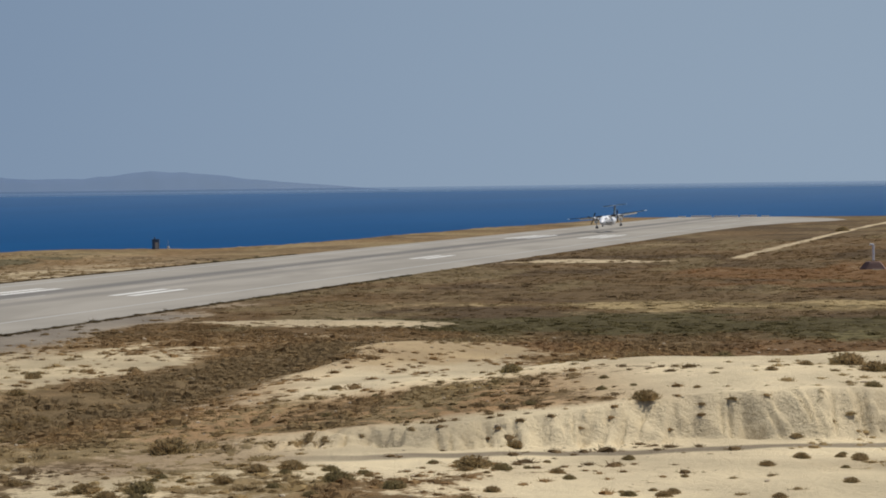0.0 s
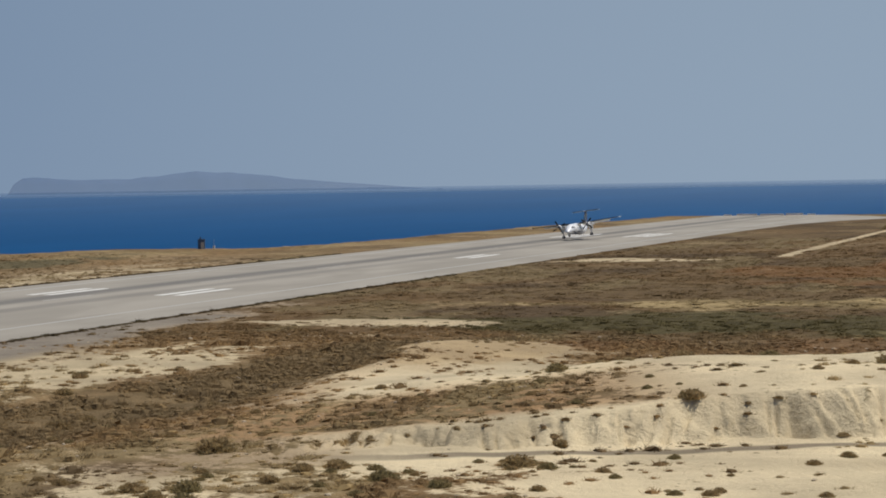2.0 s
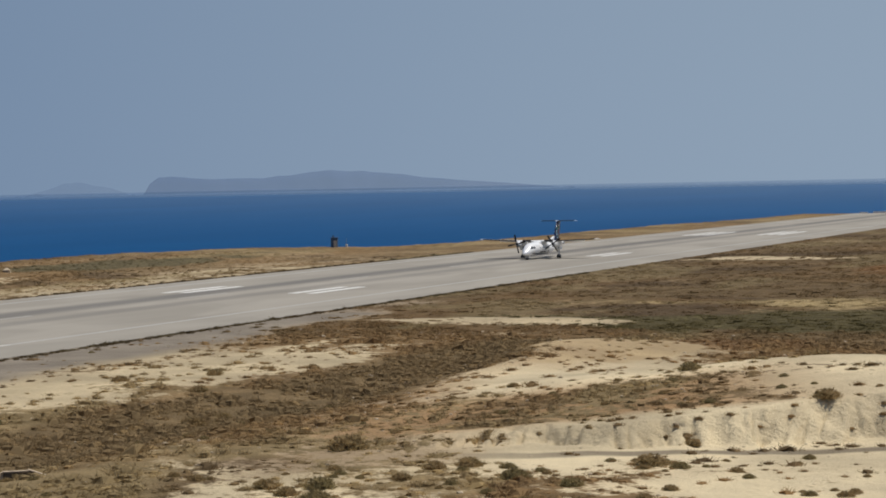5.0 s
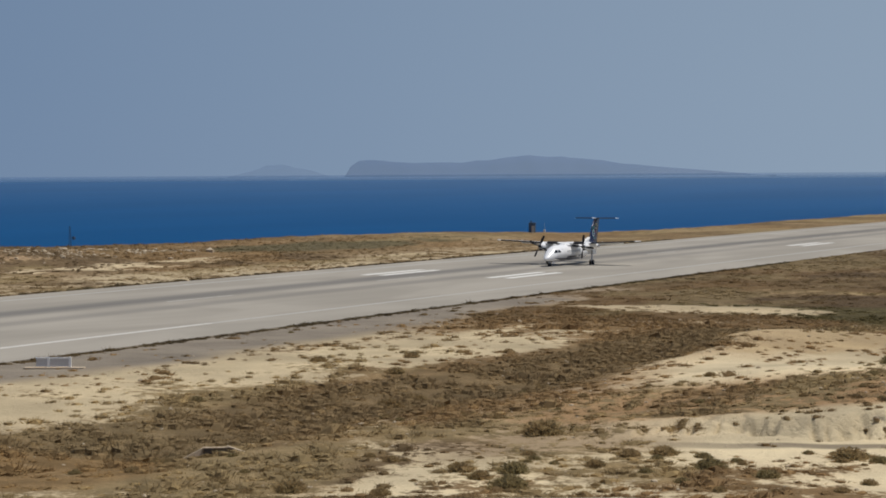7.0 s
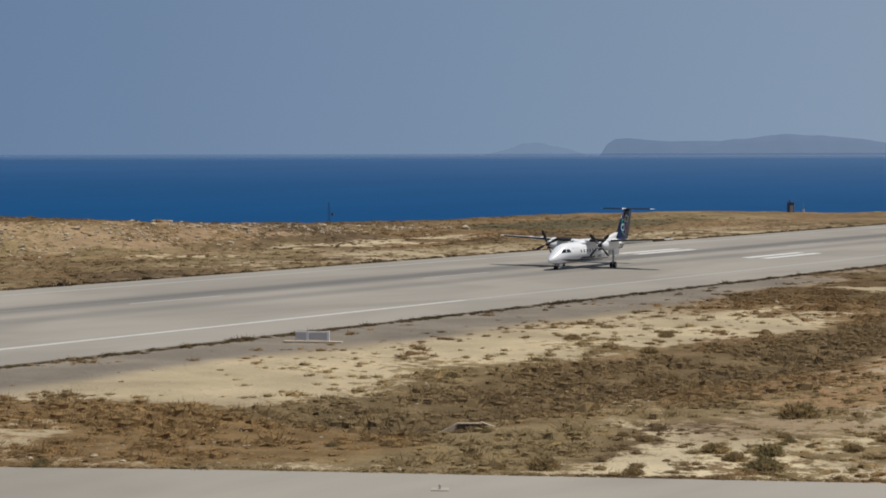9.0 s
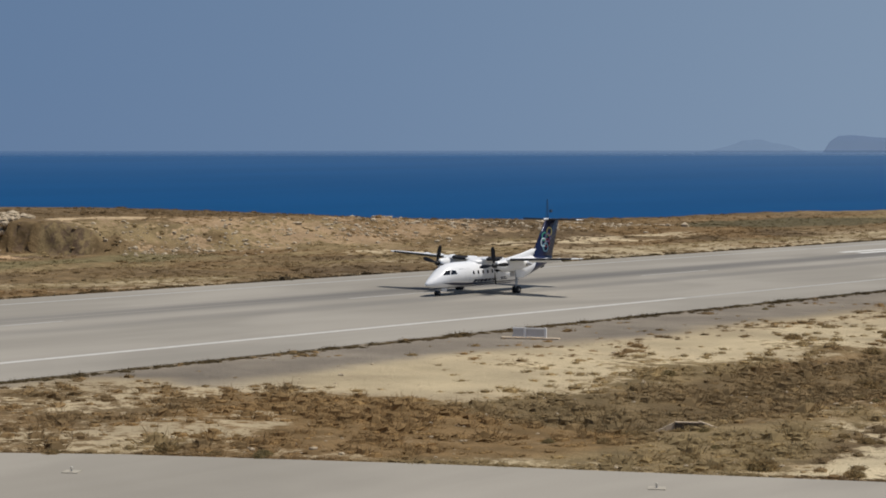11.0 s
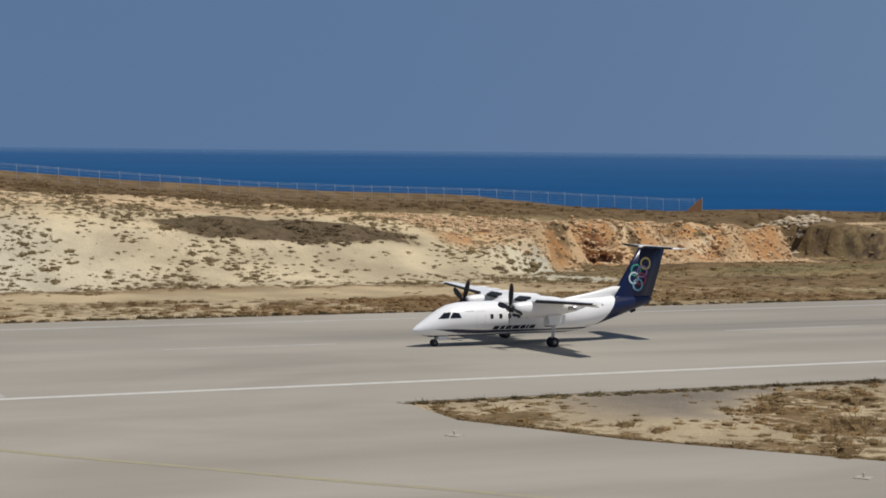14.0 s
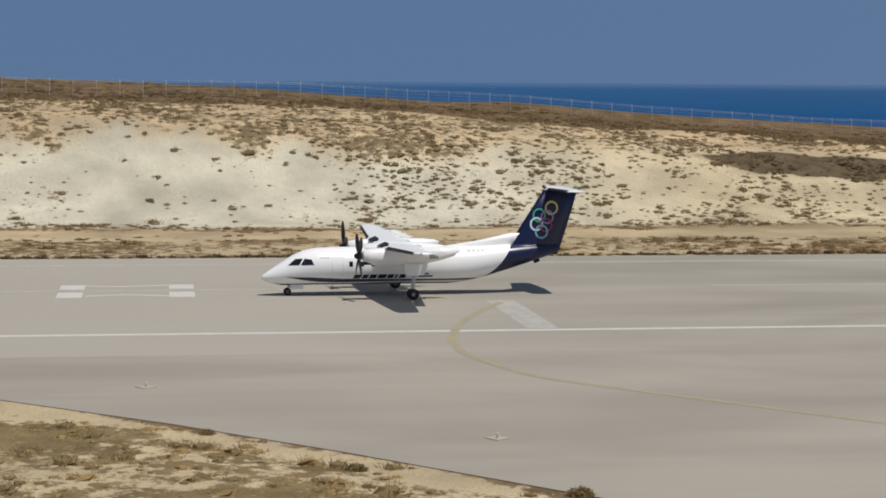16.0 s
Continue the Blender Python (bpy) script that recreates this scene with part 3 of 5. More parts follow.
mark("side_stripe", -118.2, -117.35, -260, 165)
mark("side_stripe", -118.15, -117.4, 165, 855, PALE_LINE)
mark("side_stripe", -163.0, -162.2, -260, 855, PALE_LINE)
for y0 in (41.5, 91.5, 141.5, 191.5, 241.5, 291.5, 341.5, 391.5, 441.5):
    mark("centre_dash", -143.2, -142.6, y0, y0 + 14, PALE_LINE)
mark("centre_dash", -143.1, -142.5, -60, 10, PALE_LINE)
mark("threshold_bar", -134.2, -118.5, 22.6, 24.6, PALE_LINE)
mark("threshold_bar", -157.2, -149.3, 20.2, 22.2, PALE_LINE, skew=1.4)
for y0, y1, n in ((255, 273, 2), (391, 411, 2), (540, 575, 3)):
    for k in range(n):
        for inner in (-132.6, -154.0):
            if y0 != 391 or inner > -140:
                mark("touchdown_bar", inner + k * 3.0, inner + k * 3.0 + 1.5, y0, y1, FRESH_LINE)
for x0, x1 in ((-146.7, -143.6), (-141.7, -138.2)):
    for y0 in (-7.2, 0.7):
        mark("number_block", x0, x1, y0, y0 + 1.8, WHITE_LINE)
link("number_stroke", ribbon(((-146.2, -5.4), (-145.6, -2.6), (-146.4, 0.8)), 0.55, 0.008), WHITE_LINE, runway)
link("number_stroke", ribbon(((-139.2, -5.2), (-139.9, -2.4), (-138.8, 1.0)), 0.55, 0.008), WHITE_LINE, runway)
link("guide_line", ribbon(((-133, 23.5), (-128, 21.2), (-120.7, 18.7), (-114.1, 17.2), (-108.6, 16.9)), 0.55, 0.008), YELLOW_LINE, runway)
link("guide_line", ribbon(((-108.4, 16.9), (-103.2, 18.0), (-98.6, 19.6), (-94.5, 22.8), (-89.8, 27.0), (-83.7, 32.2), (-73.6, 41.2), (-50, 58), (-20, 74)), 0.6, 0.006), YELLOW_LINE, taxiway)

# ---- the aircraft (its nose points along -y, its wheels' lowest points lie at z = 0) ----
def livery():
    n = Nodes("white_and_blue_livery", 0.28, 0, 0.5)
    v = n.coords()
    x, y, z = n.split(v)
    sweep = n.math("MULTIPLY_ADD", n.math("POWER", n.math("MAXIMUM", n.math("SUBTRACT", y, 4.2), 0.0), 2.4), 0.12, 0.90)
    blue = n.step(n.math("SUBTRACT", sweep, z), 0.0, 0.03)
    nose = n.math("MULTIPLY", n.math("POWER", n.math("MAXIMUM", n.math("SUBTRACT", -4.2, y), 0.0), 1.6), 0.027)
    line = n.math("ADD", nose, 1.10)
    thick = n.math("MULTIPLY_ADD", n.step(y, -9.0, -6.5, 0.0, 0.9), n.step(y, -6.0, 0.0, 0.17, 0.07), 0.012)
    stripe = n.math("MULTIPLY", n.step(n.math("SUBTRACT", thick, n.math("ABSOLUTE", n.math("SUBTRACT", z, line))), 0.0, 0.02), n.step(y, 5.0, 5.6, 1.0, 0.0))
    dirt = n.noise(n.scaled(v, (1, 0.3, 2)), 1.5, 5)
    white = n.mix(dirt, (0.88, 0.88, 0.88), (0.94, 0.94, 0.935))
    return n.colour(n.mix(n.math("MAXIMUM", blue, n.math("MULTIPLY", stripe, n.step(y, -8.9, -8.5))), white, (0.008, 0.014, 0.055))).m


LIVERY = livery()
AIR_WHITE = plain("white_aircraft_paint", (0.90, 0.90, 0.89), 0.3, 0, 0.04, 2.0, 0.5)
AIR_BLUE = plain("dark_blue_aircraft_paint", (0.008, 0.015, 0.060), 0.25, 0, 0.1, 1.0, 0.5)
BOOT = plain("black_rubber", (0.018, 0.018, 0.02), 0.6, 0, 0.2)
METAL = plain("bare_metal", (0.45, 0.45, 0.46), 0.35, 0.9, 0.1)
DARK_GLASS = plain("dark_window_glass", (0.01, 0.012, 0.015), 0.08, 0, 0.1, 2, 0.6)
BLADE = plain("black_propeller_paint", (0.02, 0.02, 0.022), 0.4, 0, 0.2)
GREY_PAINT = plain("grey_gear_paint", (0.55, 0.55, 0.55), 0.45, 0.1, 0.1)
RIM = plain("dark_grey_rim", (0.12, 0.12, 0.12), 0.5, 0.3, 0.1)
INK = plain("dark_lettering_paint", (0.015, 0.018, 0.04), 0.4, 0, 0.1)
RINGS = [plain("ring_paint_" + k, c, 0.35, 0, 0.05) for k, c in (("yellow", (0.72, 0.60, 0.22)), ("green", (0.08, 0.42, 0.30)), ("violet", (0.34, 0.24, 0.46)), ("pale_blue", (0.70, 0.84, 0.90)), ("red", (0.34, 0.05, 0.10)), ("teal", (0.25, 0.50, 0.62)))]

FUS = ((10.28, 1.27, 0.03, 0.03), (10.18, 1.28, 0.20, 0.17), (9.90, 1.33, 0.40, 0.34), (9.4, 1.43, 0.64, 0.57), (8.78, 1.57, 0.87, 0.83), (8.05, 1.79, 1.07, 1.07),
       (7.3, 1.97, 1.20, 1.23), (6.45, 2.06, 1.30, 1.31), (5.2, 2.09, 1.345, 1.345), (-3.2, 2.09, 1.345, 1.345), (-4.6, 2.17, 1.30, 1.27), (-6.2, 2.38, 1.13, 1.10),
       (-8.0, 2.68, 0.88, 0.86), (-9.6, 2.94, 0.62, 0.62), (-10.8, 3.10, 0.36, 0.40), (-11.35, 3.18, 0.20, 0.24), (-11.55, 3.20, 0.10, 0.13))


def fus_at(fwd):
    f = [s[0] for s in FUS][::-1]
    return [float(np.interp(fwd, f, [s[k] for s in FUS][::-1])) for k in (1, 2, 3)]


def skin(fwd, z, side, lift=0.012):
    """A point on the fuselage's side at that height."""
    zc, w, h = fus_at(fwd)
    s = max(-0.98, min(0.98, (z - zc) / h))
    return (side * (w * math.sqrt(1 - s * s) + lift), -fwd, z)


def skin_patch(bm, corners, side, k=4):
    """A panel that follows the fuselage; corners: (forward, height) of its lower and upper edge."""
    (a0, z0), (a1, z1), (b1, y1), (b0, y0) = corners
    grid = []
    for i in range(k + 1):
        u = i / k
        row = []
        for j in range(k + 1):
            w = j / k
            f = (a0 * (1 - u) + a1 * u) * (1 - w) + (b0 * (1 - u) + b1 * u) * w
            z = (z0 * (1 - u) + z1 * u) * (1 - w) + (y0 * (1 - u) + y1 * u) * w
            row.append(bm.verts.new(skin(f, z, side)))
        grid.append(row)
    for i in range(k):
        for j in range(k):
            q = (grid[i][j], grid[i + 1][j], grid[i + 1][j + 1], grid[i][j + 1])
            bm.faces.new(q if side < 0 else q[::-1])


def airfoil(chord, thick, n=9):
    """An aerofoil's outline: (aft from the leading edge, up)."""
    up = [(chord * s * s, thick * chord * 2.6 * (math.sqrt(s * s + 1e-6) * 0.36 - 0.36 * (s * s) ** 1.4 + 0.02)) for s in [i / n for i in range(n + 1)]]
    return up + [(a, -0.35 * b) for a, b in up[-2:0:-1]]


def wing_half(side):
    """Root to tip: out, leading edge forward, chord, height."""
    rings = []
    for out, lead, chord, z in ((0, 2.05, 3.0, 3.55), (1.3, 2.05, 3.0, 3.56), (3.94, 2.05, 2.9, 3.60), (7.5, 1.80, 2.35, 3.76), (12.2, 1.45, 1.62, 3.97), (12.85, 1.30, 1.30, 4.0), (12.95, 1.10, 0.8, 4.0)):
        rings.append([(side * out, -(lead - a), z + b) for a, b in airfoil(chord, 0.15 if out < 12.9 else 0.06)])
    bm = bmesh.new()
    loft(bm, rings)
    return bm


def strip(bm, stations, drop, gap, depth):
    """A flap behind the wing's trailing edge, let down. stations: out, trailing edge forward, height."""
    rings = []
    for out, f, z in stations:
        rings.append([(out, -(f - gap), z - 0.02), (out, -(f - gap), z - 0.10), (out, -(f - gap - depth), z - drop - 0.03), (out, -(f - gap - depth), z - drop)])
    loft(bm, rings)


def nacelle(side):
    rings = []
    for f, zc, w, h in ((3.55, 3.12, 0.30, 0.34), (3.45, 3.10, 0.40, 0.44), (3.0, 3.05, 0.48, 0.56), (2.0, 3.02, 0.52, 0.66), (0.5, 3.05, 0.54, 0.68), (-0.8, 3.12, 0.52, 0.60), (-2.0, 3.22, 0.42, 0.46), (-2.9, 3.32, 0.24, 0.28), (-3.3, 3.38, 0.06, 0.08)):
        rings.append([(side * 3.94 + w * math.cos(a), -f, zc + h * math.sin(a)) for a in [2 * math.pi * k / 20 for k in range(20)]])
    bm = bmesh.new()
    loft(bm, rings)
    return bm


def propeller(parent, side):
    hub = part("propeller", bmesh.new(), BLADE, parent, "black four-bladed propeller")
    hub.location = (side * 3.94, -3.62, 3.12)
    bm = bmesh.new()
    rings = []
    for f, r in ((0.0, 0.30), (0.2, 0.28), (0.4, 0.20), (0.52, 0.10), (0.56, 0.02)):
        rings.append([(r * math.cos(a), -f, r * math.sin(a)) for a in [2 * math.pi * k / 16 for k in range(16)]])
    loft(bm, rings)
    part("spinner", bm, BLADE, hub, smooth=True)
    for k in range(4):
        bm = bmesh.new()
        rings = []
        for r, c, tw in ((0.22, 0.16, 60), (0.5, 0.28, 50), (0.9, 0.42, 38), (1.4, 0.44, 28), (1.8, 0.36, 22), (1.98, 0.16, 20)):
            a = radians(tw)
            ring = []
            for u, w in ((-0.5, 0), (0, 0.07), (0.5, 0), (0, -0.05)):
                x, y = u * c, w * c
                ring.append((x * math.cos(a) - y * math.sin(a), -0.2 + x * math.sin(a) + y * math.cos(a), r))
            rings.append(ring)
        loft(bm, rings)
        bmesh.ops.rotate(bm, matrix=Matrix.Rotation(k * math.pi / 2, 3, "Y"), verts=bm.verts)
        part("blade", bm, BLADE, hub)
    return hub


def wheel(parent, x, fwd, radius, width):
    """A tyre on its rim, turning about x."""
    hub = part("wheel", bmesh.new(), BOOT, parent)
    hub.location = (x, -fwd, radius)
    bm = bmesh.new()
    prof = ((-0.5, 0.62), (-0.5, 0.86), (-0.36, 0.97), (0, 1.0), (0.36, 0.97), (0.5, 0.86), (0.5, 0.62))
    loft(bm, [[(u * width, radius * r * math.cos(a), radius * r * math.sin(a)) for a in [2 * math.pi * k / 24 for k in range(24)]] for u, r in prof])
    part("tyre", bm, BOOT, hub, smooth=True)
    bm = bmesh.new()
    rod(bm, (-width * 0.52, 0, 0), (width * 0.52, 0, 0), radius * 0.46, n=16)
    for k in range(5):
        a = 2 * math.pi * k / 5
        rod(bm, (-width * 0.56, radius * 0.36 * math.cos(a), radius * 0.36 * math.sin(a)), (width * 0.56, radius * 0.36 * math.cos(a), radius * 0.36 * math.sin(a)), radius * 0.08, n=6)
    part("rim", bm, RIM, hub)
    return hub


def make_aircraft():
    plane = empty("aircraft")
    tagged(plane, "white twin-propeller airliner with dark blue tail on the runway", "aircraft")
    dense = []
    fs = [s[0] for s in FUS]
    for a, b in zip(fs, fs[1:]):
        k = 6 if a - b > 3 else 3
        dense += [a + (b - a) * i / k for i in range(k)]
    rings = []
    for f in dense + [fs[-1]]:
        zc, w, h = fus_at(f)
        rings.append([(w * math.cos(a), -f, zc + h * math.sin(a)) for a in [2 * math.pi * k / 40 for k in range(40)]])
    bm = bmesh.new()
    loft(bm, rings)
    body = part("fuselage", bm, LIVERY, plane, smooth=True)
    # fairing where the wing sits on the body
    bm = bmesh.new()
    loft(bm, [[(w * math.cos(a), -f, 3.30 + h * math.sin(a)) for a in [2 * math.pi * k / 20 for k in range(20)]] for f, w, h in ((3.3, 0.2, 0.1), (2.6, 0.9, 0.36), (1.0, 1.15, 0.50), (-1.0, 1.1, 0.46), (-2.4, 0.7, 0.30), (-3.4, 0.15, 0.1))])
    part("wing_fairing", bm, AIR_WHITE, plane, smooth=True)
    # cockpit and cabin windows, doors
    for side in (-1, 1):
        for c in (((8.45, 2.20), (7.66, 2.24), (7.40, 2.70), (7.92, 2.66)), ((7.56, 2.24), (6.62, 2.26), (6.78, 2.64), (7.28, 2.70))):
            bm = bmesh.new()
            skin_patch(bm, c, side)
            part("cockpit_window", bm, DARK_GLASS, body, smooth=True)
        for k in range(7):
            f = 4.0 - 0.79 * k
            bm = bmesh.new()
            skin_patch(bm, ((f + 0.13, 2.13), (f - 0.13, 2.13), (f - 0.13, 2.49), (f + 0.13, 2.49)), side)
            part("cabin_window", bm, DARK_GLASS, body, smooth=True)
        # a dark bar stands for the airline's name, small bars for the registration
        for k, (a, b) in enumerate(((3.85, 3.35), (3.22, 2.82), (2.72, 2.22), (2.12, 1.52), (1.42, 0.98), (0.88, 0.70), (0.58, 0.12))):
            bm = bmesh.new()
            skin_patch(bm, ((a, 1.25), (b, 1.25), (b - 0.14, 1.54), (a - 0.14, 1.54)), side)
            part("name_bar", bm, INK, body, smooth=True)
        for a, b in ((-0.7, -1.6), (-0.85, -1.9)):
            bm = bmesh.new()
            z = 1.50 if a > -0.8 else 1.32
            skin_patch(bm, ((a, z), (b, z), (b, z + 0.11), (a, z + 0.11)), side)
            part("flag_bar", bm, INK, body, smooth=True)
        for k in range(4):
            bm = bmesh.new()
            a = -4.5 - k * 0.34
            skin_patch(bm, ((a, 2.98), (a - 0.2, 2.98), (a - 0.2, 3.20), (a, 3.20)), side, 2)
            part("registration_bar", bm, GREY_PAINT, body)
        bm = bmesh.new()
        for c in (((5.34, 1.15), (5.32, 1.15), (5.32, 2.75), (5.34, 2.75)), ((4.58, 1.15), (4.56, 1.15), (4.56, 2.75), (4.58, 2.75)), ((5.34, 2.75), (4.56, 2.75), (4.56, 2.77), (5.34, 2.77))):
            skin_patch(bm, c, side)
        part("door_seam", bm, GREY_PAINT, body)
        bm = bmesh.new()
        skin_patch(bm, ((6.2, 2.72), (5.5, 2.72), (5.5, 2.80), (6.2, 2.80)), side)
        part("type_bar", bm, GREY_PAINT, body)
    # wings, flaps, leading-edge boots
    for side in (-1, 1):
        wing = part("wing", wing_half(side), AIR_WHITE, plane, smooth=True)
        bm = bmesh.new()
        loft(bm, [[(side * o, -(l + 0.02), z + 0.06 * c / 3), (side * o, -(l + 0.02), z - 0.02), (side * o, -(l - 0.12), z - 0.08), (side * o, -(l - 0.12), z + 0.20 * c / 3)] for o, l, c, z in ((4.6, 2.0, 2.8, 3.62), (7.5, 1.8, 2.35, 3.76), (12.2, 1.45, 1.62, 3.97))])
        part("deicing_boot", bm, BOOT, wing)
        bm = bmesh.new()
        loft(bm, [[(side * o, -(l + 0.02), z + 0.13), (side * o, -(l + 0.03), z), (side * o, -(l - 0.30), z - 0.13), (side * o, -(l - 0.45), z + 0.34)] for o, l, z in ((1.45, 2.05, 3.56), (3.30, 2.05, 3.60))])
        part("inner_boot", bm, BOOT, wing)
        bm = bmesh.new()
        strip(bm, ((side * 1.35, -0.95, 3.60), (side * 3.3, -0.88, 3.62)), 0.42, 0.03, 0.75)
        part("flap", bm, AIR_WHITE, wing)
        bm = bmesh.new()
        strip(bm, ((side * 4.6, -0.82, 3.66), (side * 9.3, -0.36, 3.86)), 0.38, 0.03, 0.62)
        part("flap", bm, AIR_WHITE, wing)
        for o in (5.6, 7.4, 9.1):
            bm = bmesh.new()
            f = float(np.interp(o, (3.94, 12.2), (-0.85, -0.17)))
            loft(bm, [[(side * o + w * math.cos(a), -(f + d), 3.62 + 0.03 * o - 0.1 - 0.02 + h * math.sin(a)) for a in [2 * math.pi * k / 8 for k in range(8)]] for d, w, h in ((0.8, 0.02, 0.03), (0.3, 0.08, 0.14), (-0.3, 0.08, 0.15), (-0.9, 0.02, 0.04))])
            part("flap_track", bm, AIR_WHITE, wing)
        bm = bmesh.new()
        bmesh.ops.create_uvsphere(bm, u_segments=10, v_segments=6, radius=0.09, matrix=Matrix.Translation((side * 12.95, -1.0, 4.02)))
        part("tip_light", bm, GREY_PAINT, wing)
        nac = part("nacelle", nacelle(side), AIR_WHITE, plane, smooth=True)
        bm = bmesh.new()
        loft(bm, [[(side * 3.94 + 0.26 * math.cos(a) * k, -f, 2.62 + 0.13 * math.sin(a) * k) for a in [2 * math.pi * i / 12 for i in range(12)]] for f, k in ((3.50, 1.0), (3.45, 1.12), (2.8, 1.0), (2.2, 0.4))])
        part("air_intake", bm, BOOT, nac, smooth=True)
        bm = bmesh.new()
        rod(bm, (side * 4.42, 1.1, 3.05), (side * 4.60, 1.7, 3.08), 0.17, 0.15, 12)
        part("exhaust", bm, METAL, nac)
    # fin, rudder and tailplane
    def fin_ring(z, lead, trail, thick):
        c = lead - trail
        return [(thick * s * q, -(lead - c * u), z) for u, q, s in ((0, 0, 1), (0.08, 0.6, 1), (0.3, 1, 1), (0.62, 0.85, 1), (1, 0.1, 1), (1, 0.1, -1), (0.62, 0.85, -1), (0.3, 1, -1), (0.08, 0.6, -1))]
    bm = bmesh.new()
    loft(bm, [fin_ring(z, a, b, t) for z, a, b, t in ((2.75, -7.2, -11.35, 0.24), (3.6, -7.8, -11.65, 0.22), (5.4, -8.95, -12.22, 0.18), (7.44, -10.25, -12.80, 0.14))])
    fin = part("fin", bm, AIR_BLUE, plane, "dark blue fin with coloured rings", smooth=True)
    bm = bmesh.new()
    loft(bm, [fin_ring(z, a, b, t) for z, a, b, t in ((2.9, -2.2, -8.6, 0.34), (3.45, -3.0, -8.6, 0.26), (3.85, -5.6, -8.8, 0.20), (4.32, -7.75, -9.0, 0.12))])
    part("dorsal_fillet", bm, AIR_WHITE, plane, smooth=True)
    bm = bmesh.new()
    rod(bm, (0, 9.6, 2.30), (0, 10.0, 2.36), 0.20, 0.14, 10)
    part("tail_bumper", bm, BOOT, plane)
    for side in (-1, 1):
        bm = bmesh.new()
        loft(bm, [[(side * o, -(l - a), 7.50 + b) for a, b in airfoil(c, 0.12)] for o, l, c in ((0, -10.4, 2.3), (1.0, -10.55, 2.15), (3.7, -11.05, 1.5), (3.96, -11.3, 1.0))])
        tail = part("tailplane", bm, AIR_WHITE, plane, smooth=True)
        bm = bmesh.new()
        loft(bm, [[(side * o, -(l + 0.02), 7.54), (side * o, -(l + 0.03), 7.49), (side * o, -(l - 0.14), 7.45), (side * o, -(l - 0.14), 7.63)] for o, l in ((0.35, -10.45), (3.7, -11.05))])
        part("deicing_boot", bm, BOOT, tail)
    # rings on the fin
    for side in (-1, 1):
        for (f, z), paint in zip(((-10.83, 6.15), (-9.92, 5.62), (-10.52, 5.50), (-9.72, 4.98), (-10.42, 4.90), (-10.10, 4.42)), RINGS):
            bm = bmesh.new()
            lift = 0.19 + 0.006 * RINGS.index(paint)
            loops = [[bm.verts.new((side * (lift + d), -(f + r * math.cos(2 * math.pi * k / 28)), z + r * 1.05 * math.sin(2 * math.pi * k / 28))) for k in range(28)] for d, r in ((0, 0.37), (0.02, 0.37), (0.02, 0.49), (0, 0.49))]
            for i in range(4):
                for k in range(28):
                    bm.faces.new((loops[i][k], loops[i][(k + 1) % 28], loops[(i + 1) % 4][(k + 1) % 28], loops[(i + 1) % 4][k]))
            bmesh.ops.recalc_face_normals(bm, faces=bm.faces)
            part("ring", bm, paint, fin)
    # landing gear
    hubs, wheels = [], []
    for side in (-1, 1):
        leg = part("main_gear", bmesh.new(), GREY_PAINT, plane)
        bm = bmesh.new()
        rod(bm, (side * 3.94, 0.1, 2.6), (side * 3.94, 0.0, 0.42), 0.17, 0.12, 12)
        part("leg", bm, GREY_PAINT, leg)
        bm = bmesh.new()
        rod(bm, (side * 3.94, 0.6, 2.6), (side * 3.94, 0.08, 1.35), 0.06, 0.05, 8)
        part("drag_strut", bm, GREY_PAINT, leg)
        bm = bmesh.new()
        rod(bm, (side * 3.94 - 0.42, 0, 0.40), (side * 3.94 + 0.42, 0, 0.40), 0.06, n=8)
        part("axle", bm, GREY_PAINT, leg)
        for o in (-0.42, 0.42):
            bm = bmesh.new()
            loft(bm, [[(side * 3.94 + o, -f0, z), (side * 3.94 + o + 0.03, -f0, z), (side * 3.94 + o + 0.03, -f1, z), (side * 3.94 + o, -f1, z)] for z, f0, f1 in ((2.55, 0.7, -0.9), (1.75, 0.55, -0.75))])
            part("gear_door", bm, AIR_WHITE, leg)
        for o in (-0.24, 0.24):
            wheels.append(wheel(leg, side * 3.94 + o, 0, 0.40, 0.26))
    leg = part("nose_gear", bmesh.new(), GREY_PAINT, plane)
    bm = bmesh.new()
    rod(bm, (0, -8.2, 1.35), (0, -8.4, 0.24), 0.07, 0.055, 10)
    part("leg", bm, GREY_PAINT, leg)
    for o in (-0.36, 0.36):
        bm = bmesh.new()
        box(bm, (o, -7.75, 0.64), (0.03, 0.9, 0.34))
        part("gear_door", bm, AIR_WHITE, leg)
    for o in (-0.17, 0.17):
        wheels.append(wheel(leg, o, 8.4, 0.27, 0.17))
    for side in (-1, 1):
        hubs.append(propeller(plane, side))
    return plane, hubs, wheels


aircraft, propellers, wheels = make_aircraft()

# ---- plants and stones ----
def plant_material(name, dark, light):
    n = Nodes(name, 0.9, 0, 0.1)
    v = n.coords()
    patch = n.noise(v, 0.25, 3)
    c = n.mix(n.island(), dark, light)
    c = n.mix(n.step(patch, 0.35, 0.65, 0, 0.45), c, tuple(0.5 * (a + b) * k for a, b, k in zip(dark, light, (0.75, 0.85, 0.8))))
    return n.colour(c).leafy(c, 0.55).m


OLIVE = plant_material("olive_brown_shrub", (0.26, 0.185, 0.09), (0.50, 0.365, 0.19))
DULL_GREEN = plant_material("dull_green_leaves", (0.21, 0.165, 0.08), (0.44, 0.345, 0.175))
rng = np.random.RandomState(11)


